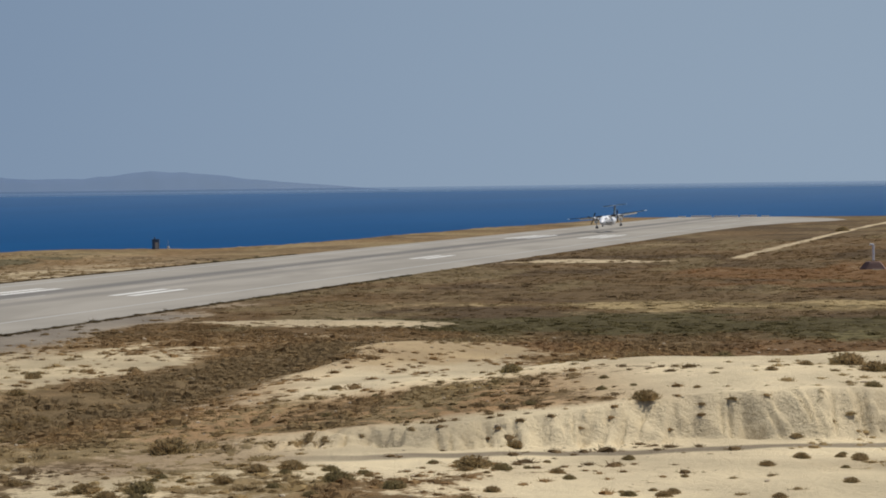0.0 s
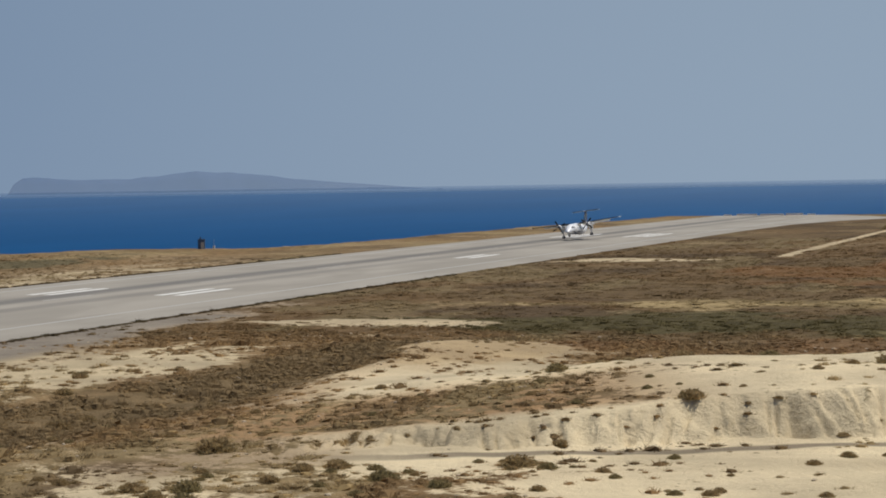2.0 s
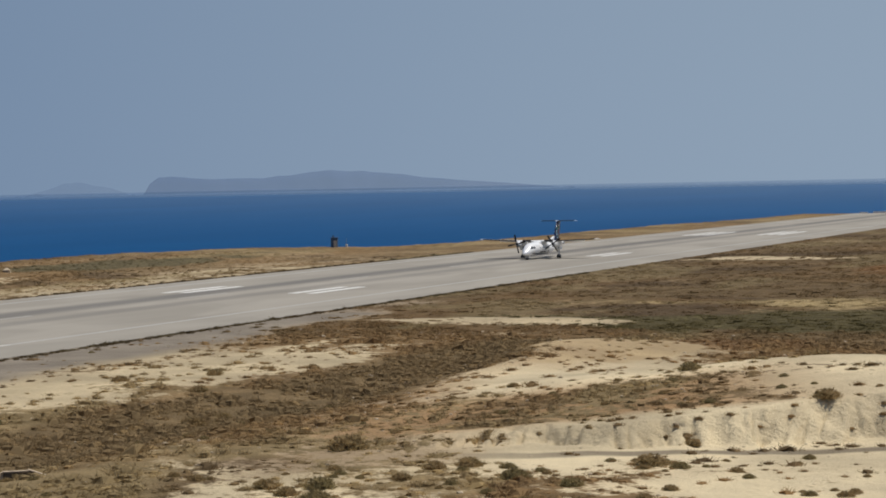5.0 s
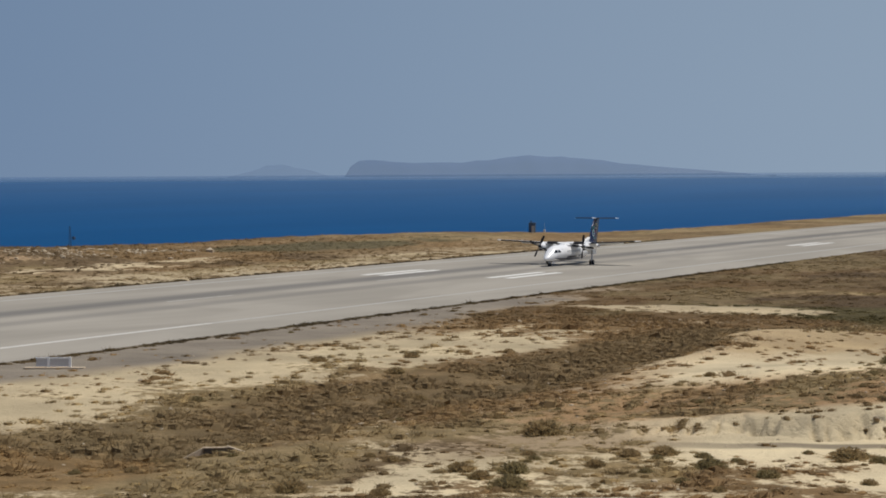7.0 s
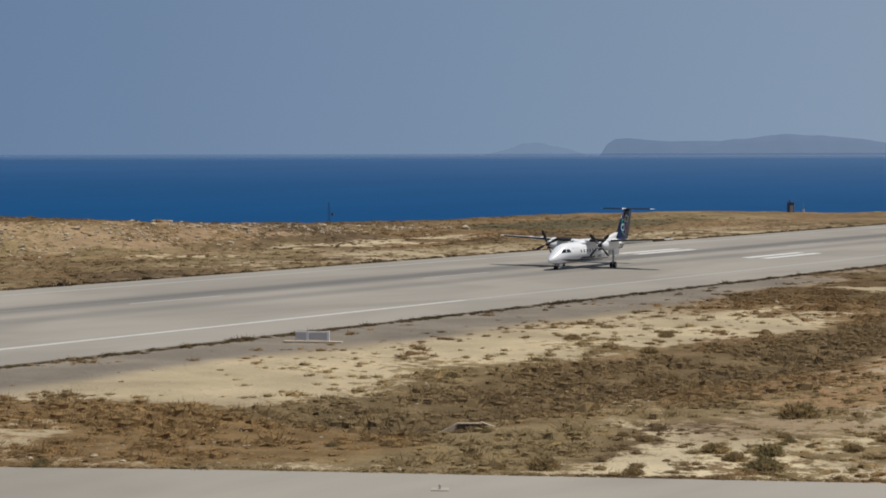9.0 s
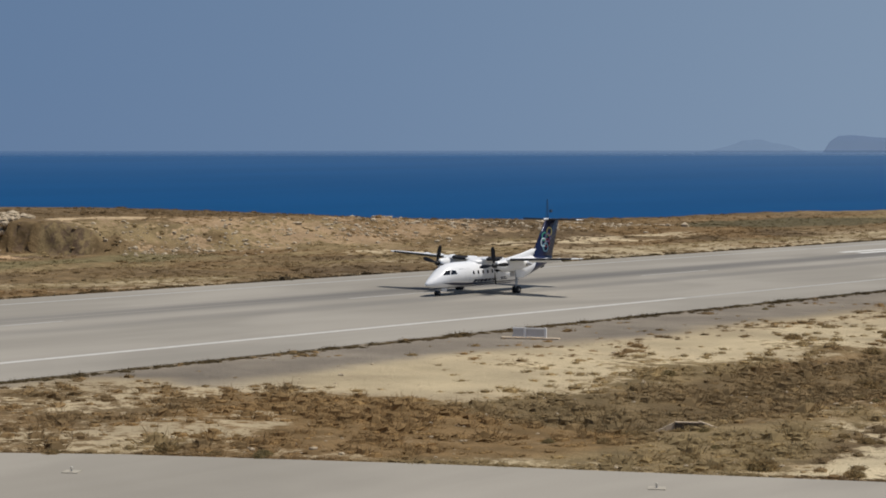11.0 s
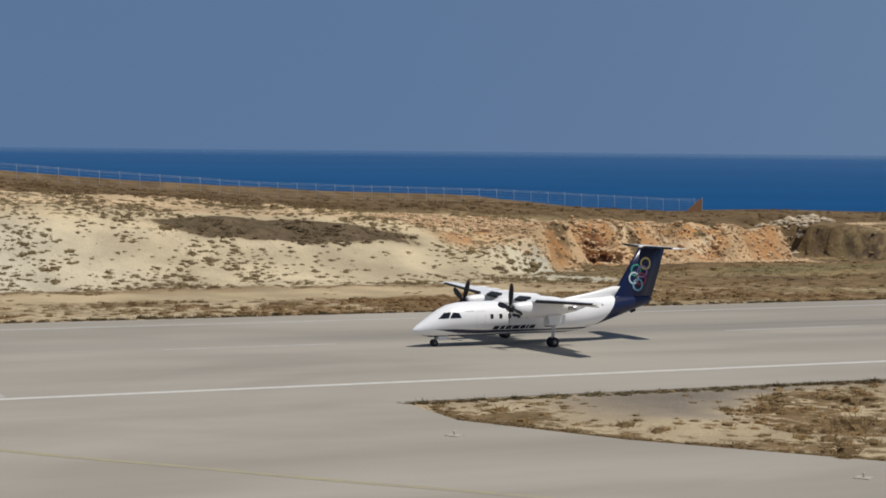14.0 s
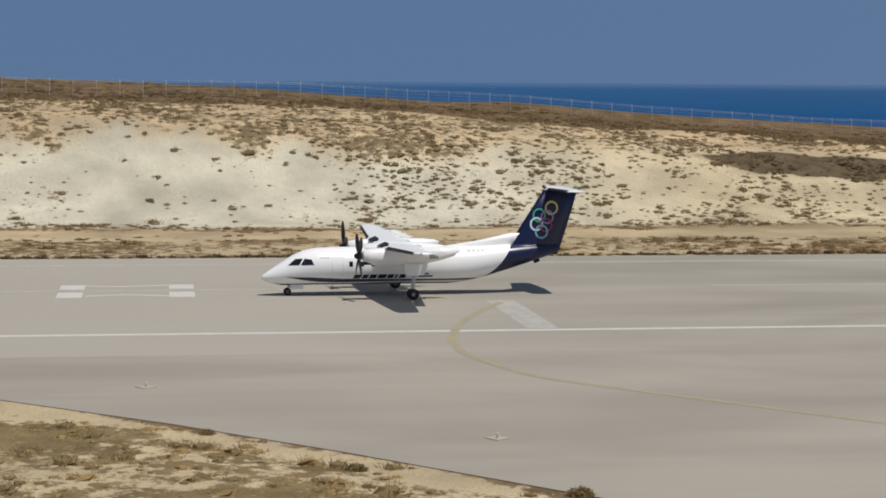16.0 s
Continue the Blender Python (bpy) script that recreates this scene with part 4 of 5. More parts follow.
def tuft(count, flat=0.7, seed=0, twiggy=0.5, core=0, leaf=0.12):
    """Triangles of one shrub of radius 1: leaves all through a low dome, and twigs that stick out of it."""
    r = np.random.RandomState(seed)
    tris = []
    for k in range(count):
        a, e = r.rand() * 2 * math.pi, math.asin(r.rand() ** 0.8)
        d = np.array([math.cos(a) * math.cos(e), math.sin(a) * math.cos(e), flat * math.sin(e)])
        if r.rand() < twiggy:
            root = d * (0.25 + 0.25 * r.rand())
            tip = d * (0.8 + 0.35 * r.rand()) + r.randn(3) * 0.08
            side = np.cross(d, r.randn(3))
            side *= 0.05 / max(1e-6, np.linalg.norm(side))
            tris.append((root - side, root + side, tip))
        else:
            c = d * (0.35 + 0.6 * r.rand() ** 0.5)
            u, w = r.randn(3), r.randn(3)
            u *= leaf / np.linalg.norm(u)
            w *= leaf / np.linalg.norm(w)
            tris.append((c - u - w * 0.5, c + u - w * 0.5, c + w))
    if core:
        rings = []
        for rad, up in ((0.66, -0.04), (0.62, 0.26), (0.42, 0.50)):
            rings.append([np.array([rad * math.cos(2 * math.pi * k / core), rad * math.sin(2 * math.pi * k / core), up * flat]) * (0.75 + 0.5 * r.rand()) for k in range(core)])
        for k in range(core):
            m = (k + 1) % core
            for a, b in zip(rings, rings[1:]):
                tris += [(a[k], a[m], b[m]), (a[k], b[m], b[k])]
            tris.append((rings[2][k], rings[2][m], np.array([0, 0, 0.6 * flat])))
    t = np.array(tris)
    t[..., 2] = np.maximum(t[..., 2], -0.04)
    return t


def joined(name, protos, x, y, size, material, label, category, sink=0.03, squash=(0.7, 1.15), herb=None):
    """Very many small plants or stones as one mesh."""
    z = height(x, y) - sink
    chunks, tints = [], []
    pick = rng.randint(0, len(protos), len(x))
    for k, proto in enumerate(protos):
        i = np.nonzero(pick == k)[0]
        if not len(i):
            continue
        if herb is not None:
            tints.append(np.repeat(herb[i], proto.shape[0] * 3, 0))
        a = rng.rand(len(i)) * 2 * math.pi
        ca, sa = np.cos(a)[:, None, None], np.sin(a)[:, None, None]
        s = size[i][:, None, None]
        px, py, pz = proto[None, :, :, 0], proto[None, :, :, 1], proto[None, :, :, 2]
        tall = rng.uniform(*squash, len(i))[:, None, None]
        chunks.append(np.stack([(px * ca - py * sa) * s + x[i][:, None, None], (px * sa + py * ca) * s + y[i][:, None, None], pz * s * tall + z[i][:, None, None]], -1).reshape(-1, 3))
    v = np.concatenate(chunks)
    ob = from_arrays(name, v, np.arange(len(v)).reshape(-1, 3), material)
    if herb is not None:
        a = ob.data.color_attributes.new("herb", "FLOAT_COLOR", "POINT")
        a.data.foreach_set("color", np.concatenate([np.concatenate(tints), np.ones((len(v), 1))], 1).astype(np.float32).ravel())
    return tagged(ob, label, category, kind="stuff")


def scatter(n, x0, x1, y0, y1, low=0.0, power=1.0):
    """Places where scrub grows, thick or thin by the cover map; also how thick it is there."""
    x, y = rng.uniform(x0, x1, n), rng.uniform(y0, y1, n)
    s = cover(x, y)[1]
    lump = fbm(x, y, 4.0, 3, 51.0)
    keep = rng.rand(n) < np.clip(s, low, 1) ** power * np.clip(0.25 + 2.6 * (lump - 0.32), 0.1, 1.2)
    t1, t2 = taxi_north(x), taxi_south(x)
    paved = ((x > -168.7) & (x < -108.3) & (y < 870)) | ((x >= -108.5) & (x < 40) & (y < t1 + 0.5) & (y > t2 - 0.5))
    keep &= ~paved & (np.hypot(x, y) > 50)
    return x[keep], y[keep], s[keep]


def blades(n, seed, wide=0.09):
    """Triangles of one loose clump of dry stalks, radius 1."""
    r = np.random.RandomState(seed)
    tris = []
    for k in range(n):
        a, q = r.rand() * 2 * math.pi, r.rand() ** 0.6
        root = np.array([0.85 * q * math.cos(a), 0.85 * q * math.sin(a), -0.03])
        lean = np.array([math.cos(a), math.sin(a), 0]) * (0.08 + 0.30 * q) + r.randn(3) * 0.12
        tip = root + lean + np.array([0, 0, (0.62 - 0.36 * q) * (0.6 + 0.6 * r.rand())])
        side = np.cross(tip - root, r.randn(3))
        side *= wide / max(1e-6, np.linalg.norm(side))
        tris.append((root - side, root + side, tip))
    return np.array(tris)


def cushion(n, seed):
    """Triangles of the low uneven heart of a tuft, hidden among its stalks."""
    r = np.random.RandomState(seed)
    rings = [[np.array([rad * q * math.cos(2 * math.pi * (k + 0.4 * r.rand()) / n), rad * q * math.sin(2 * math.pi * (k + 0.4 * r.rand()) / n), up * (0.7 + 0.6 * r.rand())])
              for k in range(n) for q in [0.65 + 0.7 * r.rand()]] for rad, up in ((0.62, -0.04), (0.40, 0.24))]
    tris = []
    for k in range(n):
        m = (k + 1) % n
        a, b = rings
        tris += [(a[k], a[m], b[m]), (a[k], b[m], b[k]), (b[k], b[m], np.array([0, 0, 0.32]))]
    return np.array(tris)


SMALL = [np.concatenate([blades(32, 200 + k, 0.032), tuft(16, 0.5, 250 + k, 0.3, 0, 0.08), cushion(5, 270 + k)]) for k in range(6)]
FAR = [np.concatenate([blades(10, 300 + k, 0.055), tuft(6, 0.5, 350 + k, 0.0, 0, 0.12), cushion(5, 370 + k)]) for k in range(6)]


def herb_material(name, warm, dark, light):
    """Plants whose colour follows that of the scrub round them."""
    n = Nodes(name, 0.95, 0, 0.05)
    c = n.mix(1.0, n.attribute("herb"), n.mix(n.island(), tuple(k * dark for k in warm), tuple(k * light for k in warm)), "MULTIPLY")
    return n.colour(c).leafy(c).m


HERB = herb_material("scrub_leaves", (1.0, 1.0, 1.0), 1.15, 1.65)
HERB_DARK = herb_material("dark_scrub_leaves", (0.97, 0.97, 0.96), 1.0, 1.5)
HERB_VERGE = herb_material("grey_verge_weeds", (0.80, 0.86, 0.90), 0.55, 1.0)
HERB_PALE = herb_material("dry_stalks", (1.2, 1.17, 1.1), 1.15, 1.7)


def sown(name, protos, x, y, size, material, label, category, squash=(0.7, 1.15)):
    return joined(name, protos, x, y, size, material, label, category, 0.03, squash, cover(x, y)[2])


x, y, s = scatter(28000, -108, 10, -25, 200, 0.03, 1.3)
sown("dry_grass", SMALL, x, y, rng.gamma(4, 0.075, len(x)) + 0.08, HERB_PALE, "dry straw-coloured grass tufts on pale soil", "grass")
x, y, s = scatter(25000, -108, 10, -25, 200, 0.06, 1.1)
sown("low_scrub", SMALL, x, y, rng.gamma(4, 0.09, len(x)) + 0.08, HERB_DARK, "low brown scrub on the pale ground", "scrub")
x, y, s = scatter(15000, -100, -30, 58, 185, 0.0, 4.0)
sown("ditch_scrub", SMALL, x, y, rng.gamma(4, 0.10, len(x)) + 0.22, HERB, "thick brown scrub that fills the shallow ditch", "scrub", (0.9, 1.5))
x, y = rng.uniform(-62, -24, 900), rng.uniform(100, 142, 900)
keep = (np.abs((x + 46) * -0.394 + (y - 103.5) * 0.919 - 12) < 11) & (x < -28 - 0.3 * (y - 110))
sown("tussocks", SMALL, x[keep], y[keep], rng.uniform(0.22, 0.55, int(keep.sum())), HERB_DARK, "rounded brown tussocks on orange-tinted soil", "scrub", (0.9, 1.3))
x, y, s = scatter(12000, -110, 25, 185, 420, 0.05, 1.0)
sown("field_scrub", FAR, x, y, rng.gamma(4.0, 0.13, len(x)) + 0.15, HERB_DARK, "low brown scrub on the dry field", "scrub", (0.3, 0.6))
x, y, s = scatter(12000, -110, 25, 185, 520, 0.05, 1.0)
sown("field_grass", FAR, x, y, rng.gamma(4.0, 0.13, len(x)) + 0.15, HERB, "dry straw-coloured grass on the field", "grass", (0.3, 0.6))
x, y, s = scatter(20000, -276, -170, -30, 330, 0.06, 1.15)
sown("slope_scrub", FAR, x, y, rng.gamma(3.0, 0.11, len(x)) + 0.12, HERB_DARK, "small dark shrubs dotted over the slope", "scrub", (0.6, 1.0))
x, y = rng.uniform(-266, -203, 21000), rng.uniform(-35, 125, 21000)
bare = ramp(-x, 206, 210) * (1 - ramp(-x + 0.10 * y, 226, 236)) * (1 - ramp(y, 8, 34))
keep = rng.rand(len(x)) < (0.95 - 0.86 * bare) * np.clip(3.0 * (fbm(x, y, 6.0, 3, 71.0) - 0.36), 0.06, 1)
x, y = x[keep], y[keep]
sown("bank_shrubs", FAR, x, y, rng.gamma(3.0, 0.115, len(x)) + 0.12, HERB_DARK, "small dark shrubs dotted over the pale marl bank", "scrub", (0.6, 1.0))
x, y, s = scatter(16000, -276, -170, -30, 400, 0.05, 1.1)
sown("slope_grass", FAR, x, y, rng.gamma(3.0, 0.12, len(x)) + 0.12, HERB, "dry straw-coloured grass on the slope", "grass", (0.5, 0.9))
y = rng.uniform(46, 320, 2600)
x = -108.0 + np.abs(rng.normal(0, 0.55, len(y)))
sown("verge_scrub", SMALL, x, y, rng.gamma(3, 0.085, len(y)) + 0.06, HERB_VERGE, "dark weeds along the runway's edge", "weeds")
y = rng.uniform(-20, 420, 2600)
x = -169.1 - np.abs(rng.normal(0, 0.7, len(y)))
sown("far_verge_scrub", FAR, x, y, rng.gamma(3, 0.10, len(y)) + 0.08, HERB_VERGE, "dark weeds along the runway's far edge", "weeds")
x, y = rng.uniform(-187, -171, 420), rng.uniform(46, 125, 420)
keep = fbm(x * 2, y, 9.0, 3, 77.0) > 0.47
sown("strip_bushes", SMALL, x[keep], y[keep], rng.uniform(0.35, 0.95, int(keep.sum())), HERB, "rounded olive-brown bushes on the sandy strip", "bushes", (0.9, 1.3))
x = rng.uniform(-104, -35, 1100)
y = taxi_north(x) + 0.25 + np.abs(rng.normal(0, 0.4, len(x)))
sown("taxiway_verge_scrub", SMALL, x, y, rng.gamma(3, 0.07, len(x)) + 0.05, HERB_DARK, "weeds along the taxiway's edge", "weeds")


def boulder(seed):
    r = np.random.RandomState(seed)
    bm = bmesh.new()
    bmesh.ops.create_icosphere(bm, subdivisions=1, radius=1)
    for v in bm.verts:
        v.co *= r.uniform(0.65, 1.1)
        v.co.z *= 0.75
    t = np.array([[tuple(v.co) for v in f.verts] for f in bm.faces])
    bm.free()
    return t


STONES = [boulder(400 + k) for k in range(6)]


def stone_material(name, low, high):
    n = Nodes(name, 0.95, 0, 0.1)
    g = n.noise(n.coords(), 3.0, 5)
    return n.colour(n.mix(n.step(g, 0.5, 0.75, 0, 0.5), n.mix(n.island(), low, high), tuple(k * 0.75 for k in low))).bump(g, 0.5, 0.1).m


PALE_STONE = stone_material("pale_limestone", (0.36, 0.285, 0.19), (0.58, 0.48, 0.35))
ORANGE_STONE = stone_material("orange_broken_rock", (0.42, 0.27, 0.14), (0.68, 0.50, 0.32))
x, y = rng.uniform(-246, -233, 7600), rng.uniform(100, 166, 7600)
x, y = np.append(x, rng.uniform(-236, -223, 900)), np.append(y, rng.uniform(103, 124, 900))
joined("quarry_rubble", STONES, x, y, rng.gamma(1.5, 0.085, len(x)) + 0.05, ORANGE_STONE, "broken orange rock on the quarry face", "rubble", 0.0)
x, y = -237.2 + rng.normal(0, 0.35, 46), rng.uniform(126.5, 135.5, 46)
joined("rock_ledge", STONES, x, y, rng.uniform(0.35, 0.75, 46), ORANGE_STONE, "overhanging orange rock ledge above a dark hollow", "rock", -1.9, (0.5, 0.8))
x, y = rng.normal(-229, 5, 1500), rng.uniform(178, 310, 1500)
joined("rubble_heap", STONES, x, y, rng.gamma(1.4, 0.12, len(x)) + 0.06, PALE_STONE, "heap of pale limestone rubble beside the runway strip", "rubble", 0.0)
x, y = rng.uniform(-257, -250, 260), rng.uniform(168, 180, 260)
joined("dark_rubble", STONES, x, y, rng.gamma(2.0, 0.15, len(x)) + 0.15, PALE_STONE, "pale stones round the quarry's recess", "rubble", 0.0)
x, y, s = scatter(2600, -100, 0, 60, 190, 0.2, 1.0)
joined("loose_stones", STONES, x, y, rng.gamma(2.0, 0.035, len(x)) + 0.05, PALE_STONE, "small pale stones strewn over the soil", "stones", 0.0)

# larger bushes that stand out singly
SHRUBS = (
    (-30.6, 100.6, 1.20), (-28.8, 100.1, 0.72), (-31.1, 146.0, 1.56), (-24.3, 116.2, 1.08), (-36.0, 94.4, 1.08), (-39.9, 97.6, 0.96), (-41.3, 96.1, 0.84), (-32.5, 93.2, 0.84),
    (-49.4, 102.4, 1.56), (-79.8, 140.3, 0.84), (-37.4, 132.9, 1.08), (-30.8, 109.7, 0.72), (-16.7, 132.3, 0.60), (-11.3, 121.6, 0.72), (-14.1, 133.5, 1.56), (-11.9, 129.3, 1.20),
    (-24.6, 146.1, 1.08), (-68.1, 116.7, 1.20), (-47.2, 88.0, 0.96), (-44.4, 88.6, 1.08), (-41.6, 92.5, 0.72), (-85.2, 134.5, 0.96), (-80.4, 141.5, 0.84), (-75.5, 130.2, 0.96),
    (-75.1, 148.9, 0.72), (-78.5, 108.4, 0.72), (-51.6, 78.8, 1.08), (-47.2, 79.9, 0.72), (-42.6, 84.3, 1.32), (-45.1, 86.2, 0.84),
)


def shrub_mesh(k):
    t = np.concatenate([tuft(420, 0.70, 500 + k, 0.45, 9), blades(160, 600 + k, 0.035)]).copy()
    t = t.reshape(-1, 3)
    me = bpy.data.meshes.new("shrub")
    me.from_pydata([tuple(p) for p in t], [], [(3 * i, 3 * i + 1, 3 * i + 2) for i in range(len(t) // 3)])
    me.materials.append((OLIVE, DULL_GREEN, OLIVE)[k % 3])
    return me


MESHES = [shrub_mesh(k) for k in range(6)]
MORE = ((-63.5, 590, 2.6), (-72.5, 65.7, 0.6), (-53.3, 77.6, 0.5), (-77.1, 63.2, 0.9), (-71.9, 64.9, 0.6), (-80.6, 58.7, 0.6), (-74.3, 64.0, 0.5), (-75.4, 7.6, 0.6), (-69.9, 15.4, 0.7), (-84.2, 2.0, 0.5), (-103.4, 158.3, 0.4), (-92.5, 170, 0.5), (-68.4, 121.2, 0.9))
dice = random.Random(5)
LOOSE = []
while len(LOOSE) < 110:
    px, py = dice.uniform(-66, -9), dice.uniform(74, 131)
    if py < taxi_north(px) + 3 or dice.random() > 1.15 - 0.018 * abs(py - 92) or abs(py - 112 - 0.43 * (px + 25)) < 7:
        continue
    LOOSE.append((px, py, dice.uniform(0.28, 0.62)))
for k, (x, y, r) in enumerate(SHRUBS + MORE + tuple(LOOSE)):
    ob = new("shrub", MESHES[k % 6])
    ob.matrix_basis = Matrix.LocRotScale((x, y, float(height(x, y)) - 0.03), Euler((0, 0, 1.7 * k)), (r * 0.85, r * 0.85, r * 0.8))
    tagged(ob, "rounded dull olive shrub on pale dry soil" if r < 0.9 else "broad dark olive shrub on pale dry soil", "shrub", "shrubs on the open ground")

# ---- small built things ----
CONCRETE = plain("weathered_concrete", (0.42, 0.38, 0.31), 0.9, 0, 0.2, 3.0)
# dark brown concrete that paints in the shade inside the culvert inlet
SHADED_CONCRETE = plain("shaded_concrete", (0.13, 0.105, 0.08), 0.95, 0, 0.3, 3.0)
SIGN_GREY = plain("grey_sign_board", (0.62, 0.60, 0.58), 0.6, 0, 0.1)
SIGN_WHITE = plain("bright_white_sign_frame", (0.93, 0.92, 0.90), 0.5, 0, 0.03)
SANDY = plain("sandy_concrete", (0.60, 0.48, 0.345), 0.9, 0, 0.2, 3.0)
WHITE_PAINT = plain("white_painted_metal", (0.78, 0.77, 0.74), 0.5, 0, 0.06)
BOARD_BACK = plain("grey_board_back", (0.56, 0.52, 0.45), 0.6, 0, 0.1)
GALVANISED = plain("galvanised_steel", (0.46, 0.46, 0.45), 0.6, 0.1, 0.12)
RUST = plain("rusty_brown_wall", (0.24, 0.13, 0.07), 0.9, 0, 0.25, 2.0)
# distance haze is mixed into this dark grey as blue
HAZED_WALL = plain("hazed_dark_grey", (0.09, 0.135, 0.205), 0.8, 0, 0.2)
BRICK_RED = plain("dark_red_stone", (0.24, 0.155, 0.125), 0.9, 0, 0.35, 3.0)


def fence():
    """A wire fence along the crest, on slanting-topped posts."""
    base = empty("boundary_fence")
    tagged(base, "grey wire mesh fence with slanted post tops along the crest", "fence")
    ys = [169 - 3.0 * k for k in range(86)]
    pts = []
    for y in ys:
        x = float(np.interp(y, (-60, 0, 50, 75), (-255, -261, -272, -274)))
        pts.append(Vector((x, y, float(height(x, y)))))
    bm = bmesh.new()
    rod(bm, (0, 0, -0.4), (0, 0, 1.9), 0.042, n=6)
    rod(bm, (0, 0, 1.88), (-0.24, 0, 2.2), 0.035, n=6)
    first = link("post", bm, GALVANISED, base)
    first.location = pts[0]
    for p in pts[1:]:
        ob = new("post", first.data)
        ob.parent = base
        ob.location = p
    for h in (0.15, 0.6, 1.05, 1.5, 1.88, 2.08):
        bm = bmesh.new()
        for a, b in zip(pts, pts[1:]):
            o = Vector((-0.14 if h > 2 else 0, 0, h))
            rod(bm, a + o, b + o, 0.008 if h < 1.8 else 0.014, n=4)
        part("wire", bm, GALVANISED, base)
    return base


fence()


def fence_end():
    base = empty("fence_end_wall", pose(-274, 170.2, float(height(-274, 170.2)) - 0.3))
    tagged(base, "rusty brown buttress wall where the fence ends", "wall")
    bm = bmesh.new()
    a = [bm.verts.new(p) for p in ((-0.15, -3.2, 0), (-0.15, 0, 0), (-0.15, 0, 2.3), (-0.15, -0.5, 2.2))]
    b = [bm.verts.new(p.co + Vector((0.3, 0, 0))) for p in a]
    bm.faces.new(a)
    bm.faces.new(b[::-1])
    for i in range(4):
        bm.faces.new((a[i], b[i], b[(i + 1) % 4], a[(i + 1) % 4]))
    bmesh.ops.recalc_face_normals(bm, faces=bm.faces)
    part("buttress", bm, RUST, base)
    bm = bmesh.new()
    rod(bm, (0, 0.15, -0.3), (0, 0.15, 2.6), 0.07, n=8)
    part("end_post", bm, GALVANISED, base)


fence_end()


def sign_board():
    """The back of a white-framed board on a concrete strip beside the runway."""
    base = empty("runway_sign", pose(-101.4, 120.5, float(height(-101.4, 120.5)) + 0.02, 0, 0, 26))
    base.scale = (0.78, 0.78, 0.80)
    tagged(base, "white-framed sign board on a concrete strip, seen from behind", "sign")
    bm = bmesh.new()
    box(bm, (0.4, 0, 0.03), (6.2, 0.9, 0.22), bevel=0.03)
    part("concrete_strip", bm, SANDY, base)
    for x0, x1 in ((-1.45, -0.2), (-0.06, 2.0)):
        bm = bmesh.new()
        box(bm, ((x0 + x1) / 2, 0.02, 0.66), (x1 - x0, 0.08, 0.74))
        part("board", bm, SIGN_GREY, base)
        bm = bmesh.new()
        box(bm, ((x0 + x1) / 2, 0, 1.05), (x1 - x0 + 0.1, 0.18, 0.13), bevel=0.01)
        part("top_rail", bm, SIGN_WHITE, base)
        bm = bmesh.new()
        box(bm, ((x0 + x1) / 2, 0, 0.27), (x1 - x0 + 0.1, 0.14, 0.06), bevel=0.01)
        part("bottom_rail", bm, SIGN_WHITE, base)
        bm = bmesh.new()
        box(bm, (x1, -0.02, 0.62), (0.24, 0.24, 1.06), bevel=0.02)
        part("frame_post", bm, SIGN_WHITE, base)
    for x in (-1.5, -0.5, 0.4, 1.5):
        bm = bmesh.new()
        rod(bm, (x, 0.06, 0.1), (x, 0.06, 0.4), 0.03)
        part("foot", bm, GALVANISED, base)


sign_board()


def culvert():
    """A sunk concrete inlet: a back wall coloured dark for the shade inside, under a pale coping, and wing walls that
    slant into the ground.
    """
    base = empty("culvert_headwall", pose(-62.8, 89.0, float(height(-62.8, 89.0)) - 0.30, 0, 0, 33))
    tagged(base, "weathered concrete culvert inlet sunk in dry scrub", "culvert")
    bm = bmesh.new()
    box(bm, (-0.35, 0.35, 0.28), (1.3, 0.2, 0.60), bevel=0.02)
    part("headwall", bm, SHADED_CONCRETE, base, "back wall coloured dark for shade")
    bm = bmesh.new()
    box(bm, (-0.35, 0.33, 0.61), (1.4, 0.30, 0.07), bevel=0.015)
    part("coping", bm, SANDY, base)
    for x0, x1, z1, front in ((0.3, 2.0, 0.10, -0.25), (-1.0, -2.1, 0.12, -0.1)):
        bm = bmesh.new()
        side = [(x0, 0.35, -0.2), (x1, front, -0.2), (x1, front, z1), (x0, 0.35, 0.63)]
        a = [bm.verts.new(p) for p in side]
        b = [bm.verts.new((p[0], p[1] + 0.22, p[2])) for p in side]
        bm.faces.new(a)
        bm.faces.new(b[::-1])
        for i in range(4):
            bm.faces.new((a[i], b[i], b[(i + 1) % 4], a[(i + 1) % 4]))
        bmesh.ops.recalc_face_normals(bm, faces=bm.faces)
        part("wing_wall", bm, SANDY if x0 < 0 else SHADED_CONCRETE, base)
        if x0 > 0:
            bm = bmesh.new()
            rings = [[(x, y - 0.04, z), (x, y + 0.26, z), (x, y + 0.26, z + 0.07), (x, y - 0.04, z + 0.07)] for x, y, z in ((x0, 0.35, 0.635), (x1, front, z1 + 0.005))]
            loft(bm, rings)
            part("coping", bm, SANDY, base)
    bm = bmesh.new()
    box(bm, (-0.2, -0.35, 0.08), (1.7, 0.16, 0.12), pose(0, 0, 0, 0, 4, 6), 0.02)
    part("sill", bm, SANDY, base)


culvert()


